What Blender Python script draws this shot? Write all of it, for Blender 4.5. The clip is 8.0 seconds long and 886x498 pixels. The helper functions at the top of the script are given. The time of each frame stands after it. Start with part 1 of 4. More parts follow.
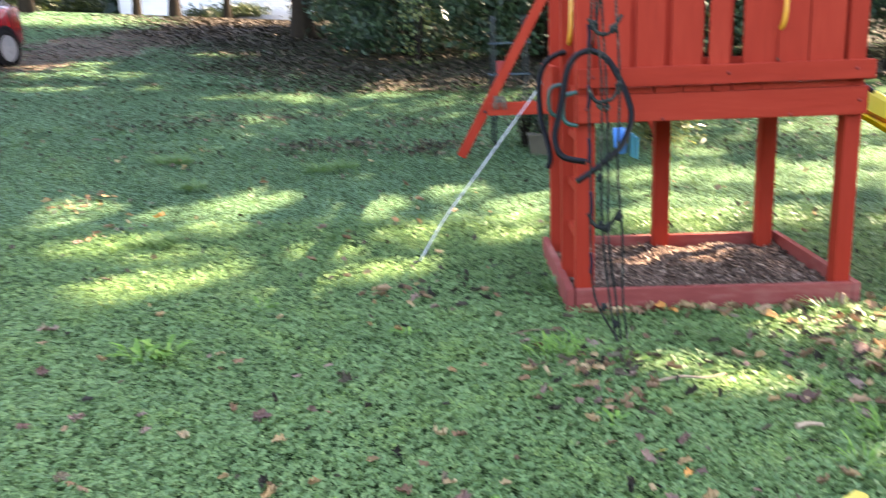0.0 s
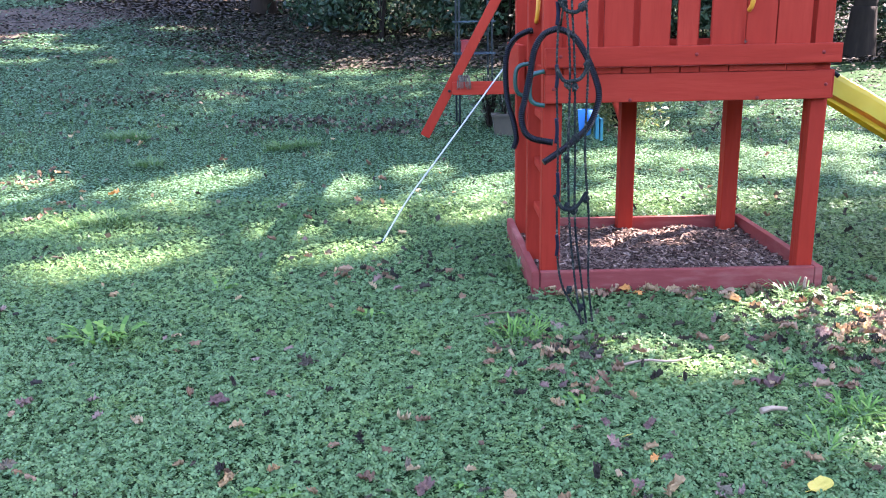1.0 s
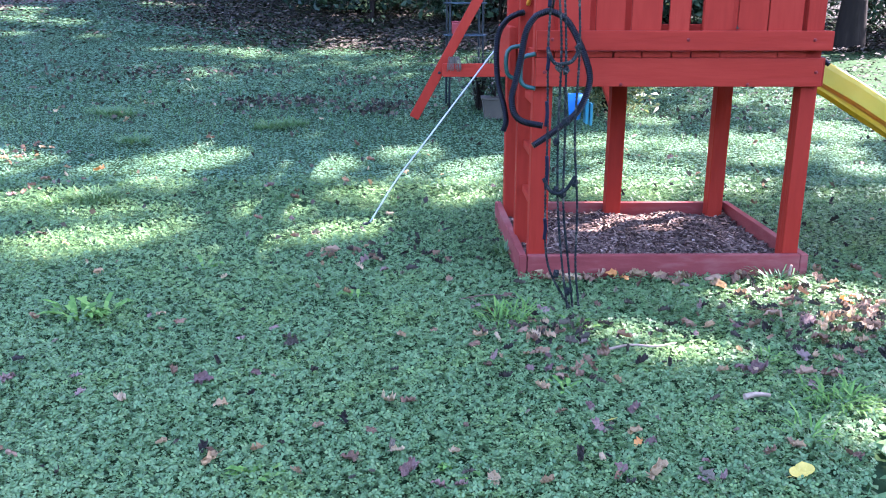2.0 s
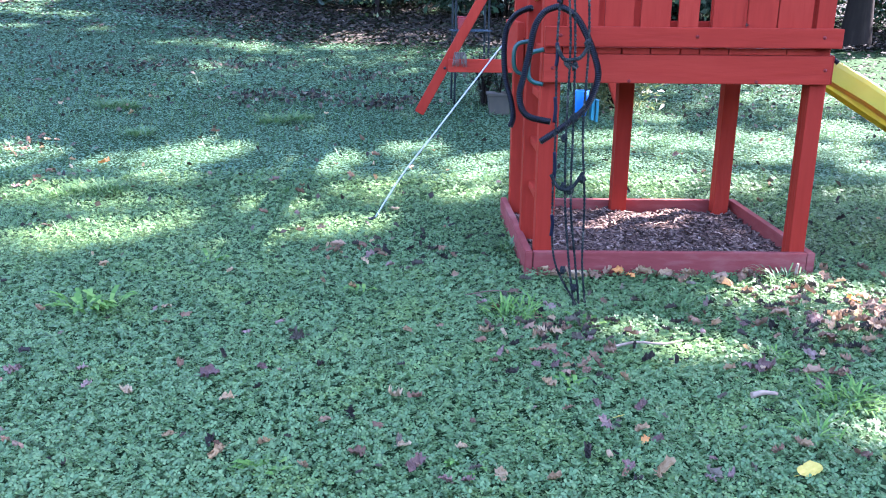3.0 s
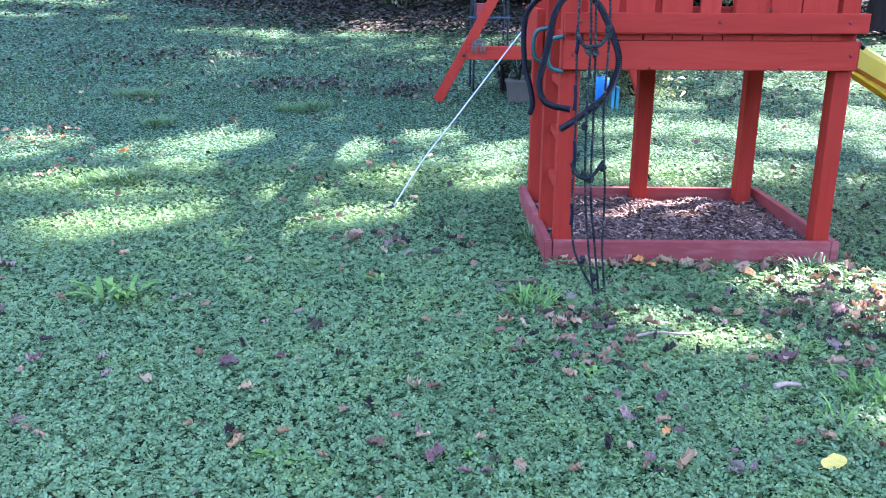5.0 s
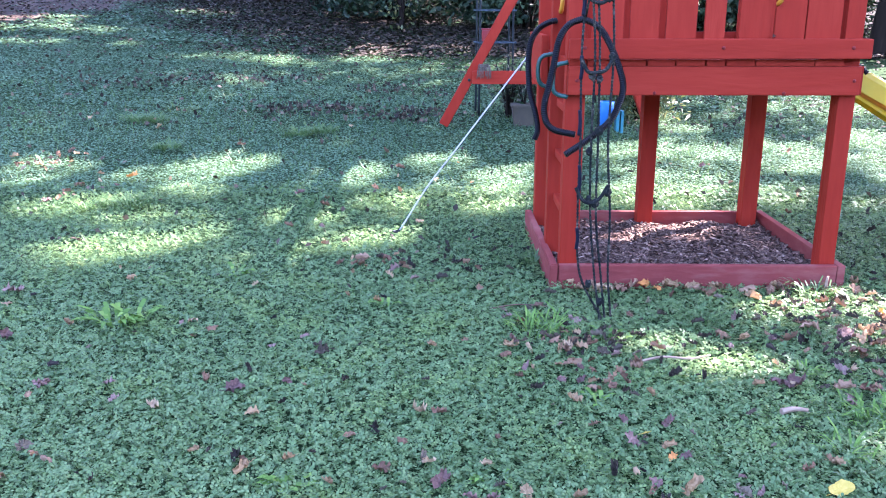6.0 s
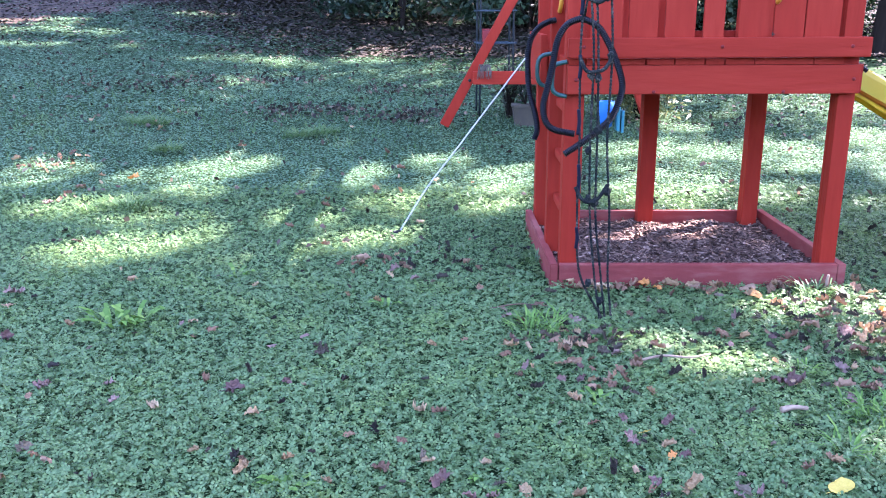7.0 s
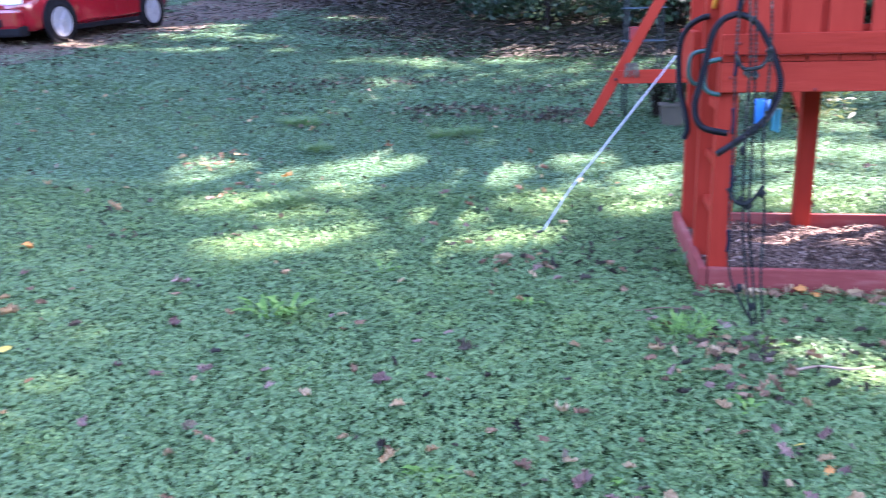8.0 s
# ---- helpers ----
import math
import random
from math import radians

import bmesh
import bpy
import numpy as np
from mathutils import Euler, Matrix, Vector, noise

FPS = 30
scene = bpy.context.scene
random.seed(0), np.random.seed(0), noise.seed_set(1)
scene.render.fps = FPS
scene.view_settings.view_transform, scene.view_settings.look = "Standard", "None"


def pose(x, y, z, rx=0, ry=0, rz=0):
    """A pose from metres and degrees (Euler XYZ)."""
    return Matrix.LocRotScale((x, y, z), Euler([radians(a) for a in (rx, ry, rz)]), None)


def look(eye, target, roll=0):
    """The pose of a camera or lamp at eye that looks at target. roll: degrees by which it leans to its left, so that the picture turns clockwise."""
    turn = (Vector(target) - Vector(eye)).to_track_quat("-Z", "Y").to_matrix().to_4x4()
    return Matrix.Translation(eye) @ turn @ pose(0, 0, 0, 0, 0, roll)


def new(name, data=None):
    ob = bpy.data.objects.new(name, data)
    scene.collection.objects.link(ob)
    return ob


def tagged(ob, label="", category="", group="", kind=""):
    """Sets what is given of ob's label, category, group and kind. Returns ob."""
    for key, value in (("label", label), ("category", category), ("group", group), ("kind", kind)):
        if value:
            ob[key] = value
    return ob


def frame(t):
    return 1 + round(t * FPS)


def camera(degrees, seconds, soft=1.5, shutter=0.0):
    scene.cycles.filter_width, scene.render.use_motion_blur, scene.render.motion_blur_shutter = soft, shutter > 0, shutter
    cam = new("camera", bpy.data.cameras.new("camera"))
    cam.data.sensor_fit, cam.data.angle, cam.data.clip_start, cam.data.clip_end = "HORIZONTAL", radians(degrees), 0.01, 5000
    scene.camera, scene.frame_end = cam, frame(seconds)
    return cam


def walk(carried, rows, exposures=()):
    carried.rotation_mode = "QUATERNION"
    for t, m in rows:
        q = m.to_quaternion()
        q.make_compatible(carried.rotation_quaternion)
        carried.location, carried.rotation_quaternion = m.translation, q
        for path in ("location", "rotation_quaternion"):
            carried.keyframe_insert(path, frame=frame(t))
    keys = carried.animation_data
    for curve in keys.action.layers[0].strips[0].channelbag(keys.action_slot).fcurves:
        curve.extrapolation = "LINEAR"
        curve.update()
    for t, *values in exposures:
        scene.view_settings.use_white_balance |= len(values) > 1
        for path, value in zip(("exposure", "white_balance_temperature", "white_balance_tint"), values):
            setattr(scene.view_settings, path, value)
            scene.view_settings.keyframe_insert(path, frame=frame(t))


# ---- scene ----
cam = camera(54.8, 8.0, soft=1.0, shutter=0.4)
PATH = [
    (0, (-0.418, -4.008, 1.278), (-0.505, -2.066, 0.81), -2.2),
    (0.1, (-0.421, -3.994, 1.279), (-0.456, -2.057, 0.783), -2.3),
    (0.5, (-0.427, -3.948, 1.269), (-0.41, -2.02, 0.737), -1.9),
    (1, (-0.431, -3.939, 1.264), (-0.429, -2.007, 0.749), -1.1),
    (1.5, (-0.427, -3.934, 1.26), (-0.404, -2.007, 0.725), -0.4),
    (3, (-0.453, -3.923, 1.252), (-0.425, -2.004, 0.689), 0.6),
    (3.5, (-0.453, -3.921, 1.255), (-0.431, -2.001, 0.697), 0.5),
    (4, (-0.456, -3.921, 1.254), (-0.427, -2.001, 0.695), 1.0),
    (4.5, (-0.453, -3.906, 1.251), (-0.423, -1.997, 0.653), 0.8),
    (4.7, (-0.454, -3.904, 1.251), (-0.449, -1.995, 0.656), 0.4),
    (5.8, (-0.453, -3.91, 1.26), (-0.482, -1.99, 0.704), 0.1),
    (6, (-0.452, -3.913, 1.264), (-0.482, -1.988, 0.724), 0.0),
    (6.5, (-0.447, -3.913, 1.26), (-0.473, -1.986, 0.728), -0.2),
    (7, (-0.44, -3.915, 1.26), (-0.476, -1.989, 0.722), -0.3),
    (7.5, (-0.438, -3.919, 1.261), (-0.545, -1.994, 0.73), -0.9),
    (8, (-0.46, -3.937, 1.261), (-0.818, -2.042, 0.729), -1.7),
]
EXPOSURES = [(0.0, 3.92, 7750, 25), (0.5, 3.92, 6670, 30), (1.0, 3.89, 6020, 36), (1.5, 3.86, 5570, 39), (3.5, 3.97, 5370, 38), (4.7, 3.97, 5370, 38), (6.0, 3.99, 5620, 47), (7.5, 3.99, 5620, 47), (8.0, 4.07, 5670, 44)]
walk(cam, [(t, look(eye, target, roll)) for t, eye, target, roll in PATH], EXPOSURES)

# ---- world and sun ----
SUN_AZ, SUN_EL = radians(29.0), radians(44.0)      # azimuth from +x towards +y
SUN_DIR = Vector((math.cos(SUN_AZ) * math.cos(SUN_EL), math.sin(SUN_AZ) * math.cos(SUN_EL), math.sin(SUN_EL)))
world = bpy.data.worlds.new("sky")
scene.world = world
world.use_nodes = True
sky = world.node_tree.nodes.new("ShaderNodeTexSky")
sky.sky_type, sky.sun_disc = "NISHITA", False
sky.sun_elevation, sky.sun_rotation = SUN_EL, math.pi / 2 - SUN_AZ
world.node_tree.links.new(sky.outputs[0], world.node_tree.nodes["Background"].inputs[0])
world.node_tree.nodes["Background"].inputs[1].default_value = 0.15
sun = new("sun", bpy.data.lights.new("sun", "SUN"))
sun.data.energy, sun.data.angle, sun.data.color = 5.0, radians(0.75), (1.0, 0.91, 0.75)
sun.matrix_world = look(SUN_DIR * 40, (0, 0, 0))


# ---- materials ----
def material(name, ramp, scale=20.0, rough=0.6, bump=0.2, metal=0.0, stretch=(1, 1, 1), island=0.0, each=0.0,
             fine=None, translucent=0.0, spec=0.5, coat=0.0):
    """A surface whose colour runs along ramp by noise at two scales, and by piece where island or each is set."""
    m = bpy.data.materials.new(name)
    m.use_nodes = True
    nt = m.node_tree
    b = nt.nodes["Principled BSDF"]
    co = nt.nodes.new("ShaderNodeTexCoord")
    mp = nt.nodes.new("ShaderNodeMapping")
    mp.inputs["Scale"].default_value = stretch
    nt.links.new(co.outputs["Object"], mp.inputs[0])
    n1, n2 = nt.nodes.new("ShaderNodeTexNoise"), nt.nodes.new("ShaderNodeTexNoise")
    n1.inputs["Scale"].default_value, n1.inputs["Detail"].default_value = scale * 0.12, 4
    n2.inputs["Scale"].default_value, n2.inputs["Detail"].default_value = fine or scale, 6
    for n in (n1, n2):
        nt.links.new(mp.outputs[0], n.inputs["Vector"])
    mix = nt.nodes.new("ShaderNodeMix")
    mix.inputs[0].default_value = 0.5
    nt.links.new(n1.outputs[0], mix.inputs[2])
    nt.links.new(n2.outputs[0], mix.inputs[3])
    value = mix.outputs[0]
    for amount, node, socket in ((island, "ShaderNodeNewGeometry", "Random Per Island"), (each, "ShaderNodeObjectInfo", "Random")):
        if amount:
            r = nt.nodes.new(node)
            x = nt.nodes.new("ShaderNodeMix")
            x.inputs[0].default_value = amount
            nt.links.new(value, x.inputs[2])
            nt.links.new(r.outputs[socket], x.inputs[3])
            value = x.outputs[0]
    cr = nt.nodes.new("ShaderNodeValToRGB")
    e = cr.color_ramp.elements
    while len(e) < len(ramp):
        e.new(0.5)
    for el, (p, c) in zip(e, ramp):
        el.position, el.color = p, (*c, 1)
    nt.links.new(value, cr.inputs[0])
    nt.links.new(cr.outputs[0], b.inputs["Base Color"])
    b.inputs["Metallic"].default_value = metal
    b.inputs["Specular IOR Level"].default_value = spec
    b.inputs["Coat Weight"].default_value = coat
    rr = nt.nodes.new("ShaderNodeMapRange")
    rr.inputs[3].default_value, rr.inputs[4].default_value = max(0.03, rough - 0.15), min(1, rough + 0.15)
    nt.links.new(n2.outputs[0], rr.inputs[0])
    nt.links.new(rr.outputs[0], b.inputs["Roughness"])
    if bump:
        bp = nt.nodes.new("ShaderNodeBump")
        bp.inputs["Strength"].default_value, bp.inputs["Distance"].default_value = bump, 0.01
        nt.links.new(n2.outputs[0], bp.inputs["Height"])
        nt.links.new(bp.outputs[0], b.inputs["Normal"])
    if translucent:
        tr = nt.nodes.new("ShaderNodeBsdfTranslucent")
        ms = nt.nodes.new("ShaderNodeMixShader")
        ms.inputs[0].default_value = translucent
        nt.links.new(cr.outputs[0], tr.inputs[0])
        nt.links.new(b.outputs[0], ms.inputs[1])
        nt.links.new(tr.outputs[0], ms.inputs[2])
        nt.links.new(ms.outputs[0], nt.nodes["Material Output"].inputs[0])
    return m


RED = [(0.25, (0.225, 0.018, 0.0075)), (0.5, (0.28, 0.025, 0.011)), (0.75, (0.34, 0.038, 0.0175))]
red_wood = material("red_painted_wood", RED, 40, 0.62, 0.35, stretch=(1, 1, 0.12), each=0.15, spec=0.08)
red_wood_x = material("red_painted_board", RED, 40, 0.62, 0.35, stretch=(0.12, 1, 1), each=0.15, spec=0.08)
red_wood_y = material("red_painted_plank", RED, 40, 0.62, 0.35, stretch=(1, 0.12, 1), each=0.15, spec=0.08)
dusty_red = material("dusty_red_wood", [(0.2, (0.14, 0.024, 0.017)), (0.5, (0.2, 0.04, 0.029)), (0.8, (0.27, 0.11, 0.08))], 30, 0.8, 0.5, stretch=(0.3, 0.3, 1), spec=0.2)
clover_mat = material("clover", [(0.15, (0.048, 0.108, 0.032)), (0.5, (0.1, 0.188, 0.058)), (0.85, (0.185, 0.28, 0.094))], 7, 0.48, 0, island=0.36, translucent=0.24, spec=0.27)
pale_clover_mat = material("pale_clover", [(0.15, (0.075, 0.145, 0.036)), (0.5, (0.135, 0.235, 0.062)), (0.85, (0.22, 0.32, 0.1))], 7, 0.5, 0, island=0.4, translucent=0.3, spec=0.25)
far_grass_mat = material("short_grass", [(0.15, (0.066, 0.13, 0.068)), (0.5, (0.118, 0.225, 0.118)), (0.9, (0.19, 0.3, 0.14))], 4, 0.6, 0, island=0.3, translucent=0.3, spec=0.2)
weed_mat = material("weed_leaf", [(0.1, (0.065, 0.155, 0.028)), (0.6, (0.13, 0.265, 0.046)), (1.0, (0.25, 0.35, 0.08))], 8, 0.6, 0, island=0.6, translucent=0.35, spec=0.15)
blade_mat = material("grass_blade", [(0.1, (0.04, 0.105, 0.026)), (0.6, (0.085, 0.185, 0.045)), (1.0, (0.22, 0.27, 0.08))], 8, 0.5, 0, island=0.6, translucent=0.35)
soil_mat = material("soil", [(0.2, (0.012, 0.026, 0.01)), (0.5, (0.024, 0.05, 0.018)), (0.8, (0.045, 0.062, 0.026))], 14, 0.95, 0.8, spec=0.03)
LEAF = [(0.0, (0.05, 0.027, 0.018)), (0.25, (0.11, 0.065, 0.037)), (0.5, (0.19, 0.122, 0.067)), (0.75, (0.3, 0.21, 0.115)), (1.0, (0.42, 0.315, 0.19))]
leaf_mat = material("dry_leaf", LEAF, 30, 0.7, 0.5, each=0.8, translucent=0.15, spec=0.25)
tan_leaf_mat = material("tan_leaf", [(0.15, (0.24, 0.14, 0.055)), (0.5, (0.42, 0.27, 0.12)), (0.85, (0.58, 0.42, 0.22))], 40, 0.65, 0.6, each=0.5, translucent=0.15, spec=0.3)
brown_leaf_mat = material("brown_leaf", [(0.15, (0.095, 0.05, 0.025)), (0.5, (0.24, 0.135, 0.066)), (0.85, (0.42, 0.265, 0.14))], 40, 0.65, 0.6, each=0.5, translucent=0.12, spec=0.3)
purple_leaf_mat = material("purple_leaf", [(0.15, (0.075, 0.036, 0.024)), (0.5, (0.205, 0.115, 0.078)), (0.85, (0.34, 0.235, 0.175))], 40, 0.6, 0.6, each=0.5, translucent=0.1, spec=0.4)
lawn_leaf_mat = material("lawn_leaf", [(0.0, (0.013, 0.011, 0.007)), (0.5, (0.036, 0.03, 0.018)), (0.84, (0.09, 0.072, 0.042)), (1.0, (0.3, 0.245, 0.15))], 5, 0.75, 0, island=0.85, translucent=0.1, spec=0.2)
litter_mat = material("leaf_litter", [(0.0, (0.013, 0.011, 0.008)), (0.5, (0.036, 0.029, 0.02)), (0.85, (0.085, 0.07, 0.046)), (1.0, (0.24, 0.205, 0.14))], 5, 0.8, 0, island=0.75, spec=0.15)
yellow_leaf_mat = material("yellow_leaf", [(0.2, (0.42, 0.3, 0.03)), (0.8, (0.55, 0.44, 0.07))], 30, 0.6, 0.3, translucent=0.2)
orange_leaf_mat = material("orange_leaf", [(0.2, (0.5, 0.17, 0.03)), (0.8, (0.65, 0.3, 0.06))], 30, 0.6, 0.3, translucent=0.2)
mulch_mat = material("wood_chips", [(0.0, (0.02, 0.012, 0.008)), (0.4, (0.085, 0.05, 0.034)), (0.7, (0.17, 0.108, 0.072)), (0.88, (0.3, 0.21, 0.145)), (1.0, (0.5, 0.4, 0.3))], 10, 0.85, 0, island=0.82, spec=0.2)
black_tube = material("black_plastic", [(0.3, (0.0015, 0.0015, 0.002)), (0.7, (0.003, 0.003, 0.004))], 40, 0.36, 0.03, spec=0.16)
rope_mat = material("dark_rope", [(0.35, (0.005, 0.007, 0.007)), (0.52, (0.016, 0.019, 0.015)), (0.68, (0.13, 0.115, 0.08))], 150, 0.85, 0.6, spec=0.1)
navy_mat = material("navy_sleeve", [(0.3, (0.003, 0.004, 0.009)), (0.7, (0.005, 0.006, 0.013))], 60, 0.6, 0.3, spec=0.15)
green_plastic = material("green_plastic", [(0.3, (0.005, 0.042, 0.03)), (0.7, (0.01, 0.075, 0.052))], 30, 0.4, 0.05)
yellow_plastic = material("yellow_plastic", [(0.3, (0.58, 0.45, 0.02)), (0.7, (0.68, 0.55, 0.05))], 8, 0.45, 0.1)
# amber: own colour of the hand holds, painted shading on the slide
amber_and_slide_shade = material("amber_and_slide_shade", [(0.3, (0.5, 0.2, 0.012)), (0.7, (0.62, 0.29, 0.03))], 12, 0.4, 0.05)
bolt_mat = material("painted_bolt", [(0.3, (0.14, 0.016, 0.012)), (0.7, (0.2, 0.03, 0.022))], 90, 0.65, 0.4, spec=0.12)
cable_mat = material("white_cable", [(0.3, (0.36, 0.36, 0.36)), (0.7, (0.6, 0.6, 0.6))], 60, 0.35, 0.2)
bark_mat = material("bark", [(0.25, (0.007, 0.0055, 0.004)), (0.55, (0.016, 0.012, 0.008)), (0.8, (0.036, 0.028, 0.018))], 18, 0.9, 1.0, stretch=(1, 1, 0.2), spec=0.08)
bush_mat = material("bush_leaf", [(0.0, (0.007, 0.02, 0.011)), (0.5, (0.02, 0.048, 0.024)), (0.88, (0.045, 0.085, 0.035)), (1.0, (0.15, 0.19, 0.06))], 2, 0.5, 0, island=0.7, translucent=0.15, spec=0.3)
canopy_mat = material("canopy_leaf", [(0.0, (0.03, 0.07, 0.02)), (0.6, (0.07, 0.13, 0.03)), (1.0, (0.2, 0.2, 0.05))], 2, 0.5, 0, island=0.7, translucent=0.3)
yellow_bush_mat = material("yellowing_leaf", [(0.0, (0.06, 0.1, 0.03)), (0.5, (0.1, 0.135, 0.04)), (1.0, (0.27, 0.25, 0.08))], 3, 0.5, 0, island=0.8, translucent=0.3)
undergrowth_mat = material("undergrowth_leaf", [(0.0, (0.012, 0.026, 0.01)), (0.6, (0.035, 0.055, 0.018)), (0.92, (0.09, 0.1, 0.03)), (1.0, (0.3, 0.28, 0.08))], 3, 0.5, 0, island=0.8, translucent=0.2)
pale_mat = material("bleached_wood", [(0.3, (0.2, 0.135, 0.075)), (0.7, (0.36, 0.26, 0.155))], 60, 0.8, 0.3)
car_red = material("red_car_paint", [(0.3, (0.15, 0.003, 0.007)), (0.7, (0.2, 0.004, 0.01))], 3, 0.22, 0, coat=0.7)
rubber = material("tyre_rubber", [(0.3, (0.006, 0.006, 0.007)), (0.7, (0.01, 0.01, 0.01))], 40, 0.85, 0.3, spec=0.06)
alloy = material("alloy_rim", [(0.3, (0.3, 0.31, 0.33)), (0.7, (0.42, 0.43, 0.46))], 20, 0.35, 0, metal=0.7)
# black trim of the car; also colours its painted underbody and wheel shade
dark_trim_and_shade = material("dark_trim_and_shade", [(0.3, (0.005, 0.005, 0.006)), (0.7, (0.008, 0.008, 0.009))], 20, 0.7, 0, spec=0.06)
car_glass = material("car_glass", [(0.3, (0.01, 0.012, 0.014)), (0.7, (0.015, 0.018, 0.02))], 5, 0.08, 0)
lamp_glass = material("lamp_glass", [(0.3, (0.55, 0.55, 0.55)), (0.7, (0.7, 0.7, 0.7))], 20, 0.15, 0)
white_paint = material("white_paint", [(0.3, (0.66, 0.67, 0.68)), (0.7, (0.8, 0.8, 0.8))], 6, 0.6, 0.1)
shingle_mat = material("roof_shingle", [(0.3, (0.06, 0.055, 0.05)), (0.7, (0.12, 0.11, 0.1))], 12, 0.9, 0.6)
teal_metal = material("weathered_metal", [(0.3, (0.012, 0.024, 0.03)), (0.55, (0.04, 0.065, 0.075)), (0.8, (0.18, 0.22, 0.23))], 60, 0.6, 0.3, spec=0.2)
dark_metal = material("dark_metal", [(0.3, (0.006, 0.011, 0.01)), (0.7, (0.02, 0.026, 0.024))], 40, 0.6, 0.3, spec=0.15)
terracotta = material("beige_planter", [(0.3, (0.035, 0.032, 0.018)), (0.7, (0.085, 0.07, 0.04))], 14, 0.85, 0.4)
blue_plastic = material("blue_plastic", [(0.3, (0.015, 0.12, 0.34)), (0.7, (0.025, 0.17, 0.42))], 8, 0.6, 0.05, spec=0.2)
teal_plastic = material("teal_plastic", [(0.3, (0.01, 0.13, 0.16)), (0.7, (0.03, 0.22, 0.26))], 8, 0.4, 0.05)
red_plastic = material("red_plastic", [(0.3, (0.2, 0.01, 0.008)), (0.7, (0.27, 0.018, 0.012))], 8, 0.45, 0.05)
gravel_mat = material("gravel", [(0.2, (0.04, 0.028, 0.018)), (0.5, (0.075, 0.055, 0.038)), (0.8, (0.15, 0.115, 0.08))], 25, 0.9, 0.7, spec=0.1)
grey_mat = material("grey_fibre", [(0.3, (0.05, 0.04, 0.026)), (0.7, (0.14, 0.112, 0.075))], 30, 0.9, 0.3)


# ---- mesh helpers ----
def thing(name, at=(0, 0, 0), label="", category="", group="", kind="", turn=0):
    ob = new(name)
    ob.matrix_world = pose(*at, 0, 0, turn)
    ob.empty_display_size = 0.1
    return tagged(ob, label, category, group, kind)


def part(name, bm, mat, parent=None, label=""):
    me = bm
    if isinstance(bm, bmesh.types.BMesh):
        me = bpy.data.meshes.new(name)
        bm.to_mesh(me)
        bm.free()
    if not me.materials:
        me.materials.append(mat)
    ob = new(name, me)
    if parent:
        ob.parent = parent
    return tagged(ob, label)


def box(lo, hi, bevel=0.004, bm=None):
    bm = bm or bmesh.new()
    size = [b - a for a, b in zip(lo, hi)]
    mid = [(a + b) / 2 for a, b in zip(lo, hi)]
    made = bmesh.ops.create_cube(bm, size=1, matrix=Matrix.Translation(mid) @ Matrix.Diagonal((*size, 1)))
    if bevel:
        edges = list({e for v in made["verts"] for e in v.link_edges})
        bmesh.ops.bevel(bm, geom=edges, offset=min(bevel, min(size) * 0.3), segments=2, affect="EDGES", profile=0.6)
    return bm


def bar(a, b, w, d, bevel=0.004, bm=None):
    """A squared timber from a to b, w across and d deep."""
    bm = bm or bmesh.new()
    a, b = Vector(a), Vector(b)
    q = (b - a).to_track_quat("Z", "Y").to_matrix().to_4x4()
    made = bmesh.ops.create_cube(bm, size=1, matrix=Matrix.Translation((a + b) / 2) @ q @ Matrix.Diagonal((w, d, (b - a).length, 1)))
    if bevel:
        bmesh.ops.bevel(bm, geom=list({e for v in made["verts"] for e in v.link_edges}), offset=bevel, segments=2, affect="EDGES")
    return bm


def smooth_path(points, per=8):
    pts = [Vector(p) for p in points]
    if len(pts) < 3:
        return [pts[0].lerp(pts[-1], i / per) for i in range(per + 1)]
    ext = [pts[0] * 2 - pts[1]] + pts + [pts[-1] * 2 - pts[-2]]
    out = []
    for i in range(1, len(ext) - 2):
        p0, p1, p2, p3 = ext[i - 1:i + 3]
        for k in range(per):
            t = k / per
            out.append(0.5 * (2 * p1 + (p2 - p0) * t + (2 * p0 - 5 * p1 + 4 * p2 - p3) * t * t + (3 * p1 - p0 - 3 * p2 + p3) * t ** 3))
    return out + [pts[-1]]


def tube(points, r, sides=8, per=8, ribs=0.0, step=0.0, taper=1.0, bm=None):
    """A round tube along a smooth path; ribs: how far every second ring stands proud."""
    bm = bm or bmesh.new()
    path = smooth_path(points, per)
    if step:
        full = [0.0]
        for p, q in zip(path, path[1:]):
            full.append(full[-1] + (q - p).length)
        n, even, j = max(2, int(full[-1] / step)), [], 0
        for i in range(n + 1):
            s = full[-1] * i / n
            while j < len(full) - 2 and full[j + 1] < s:
                j += 1
            even.append(path[j].lerp(path[j + 1], (s - full[j]) / max(1e-9, full[j + 1] - full[j])))
        path = even
    rings, side = [], None
    for i, p in enumerate(path):
        d = (path[min(i + 1, len(path) - 1)] - path[max(i - 1, 0)]).normalized()
        if side is None:
            side = d.orthogonal().normalized()
        side = (side - d * side.dot(d)).normalized()
        up = d.cross(side)
        rad = r * (1 + (taper - 1) * i / max(1, len(path) - 1)) * (1 + (ribs if i % 2 else -ribs))
        rings.append([bm.verts.new(p + (side * math.cos(a) + up * math.sin(a)) * rad) for a in (2 * math.pi * k / sides for k in range(sides))])
    for u, v in zip(rings, rings[1:]):
        for k in range(sides):
            f = bm.faces.new((u[k], u[(k + 1) % sides], v[(k + 1) % sides], v[k]))
            f.smooth = not ribs
    bm.faces.new(rings[0][::-1])
    bm.faces.new(rings[-1])
    return bm


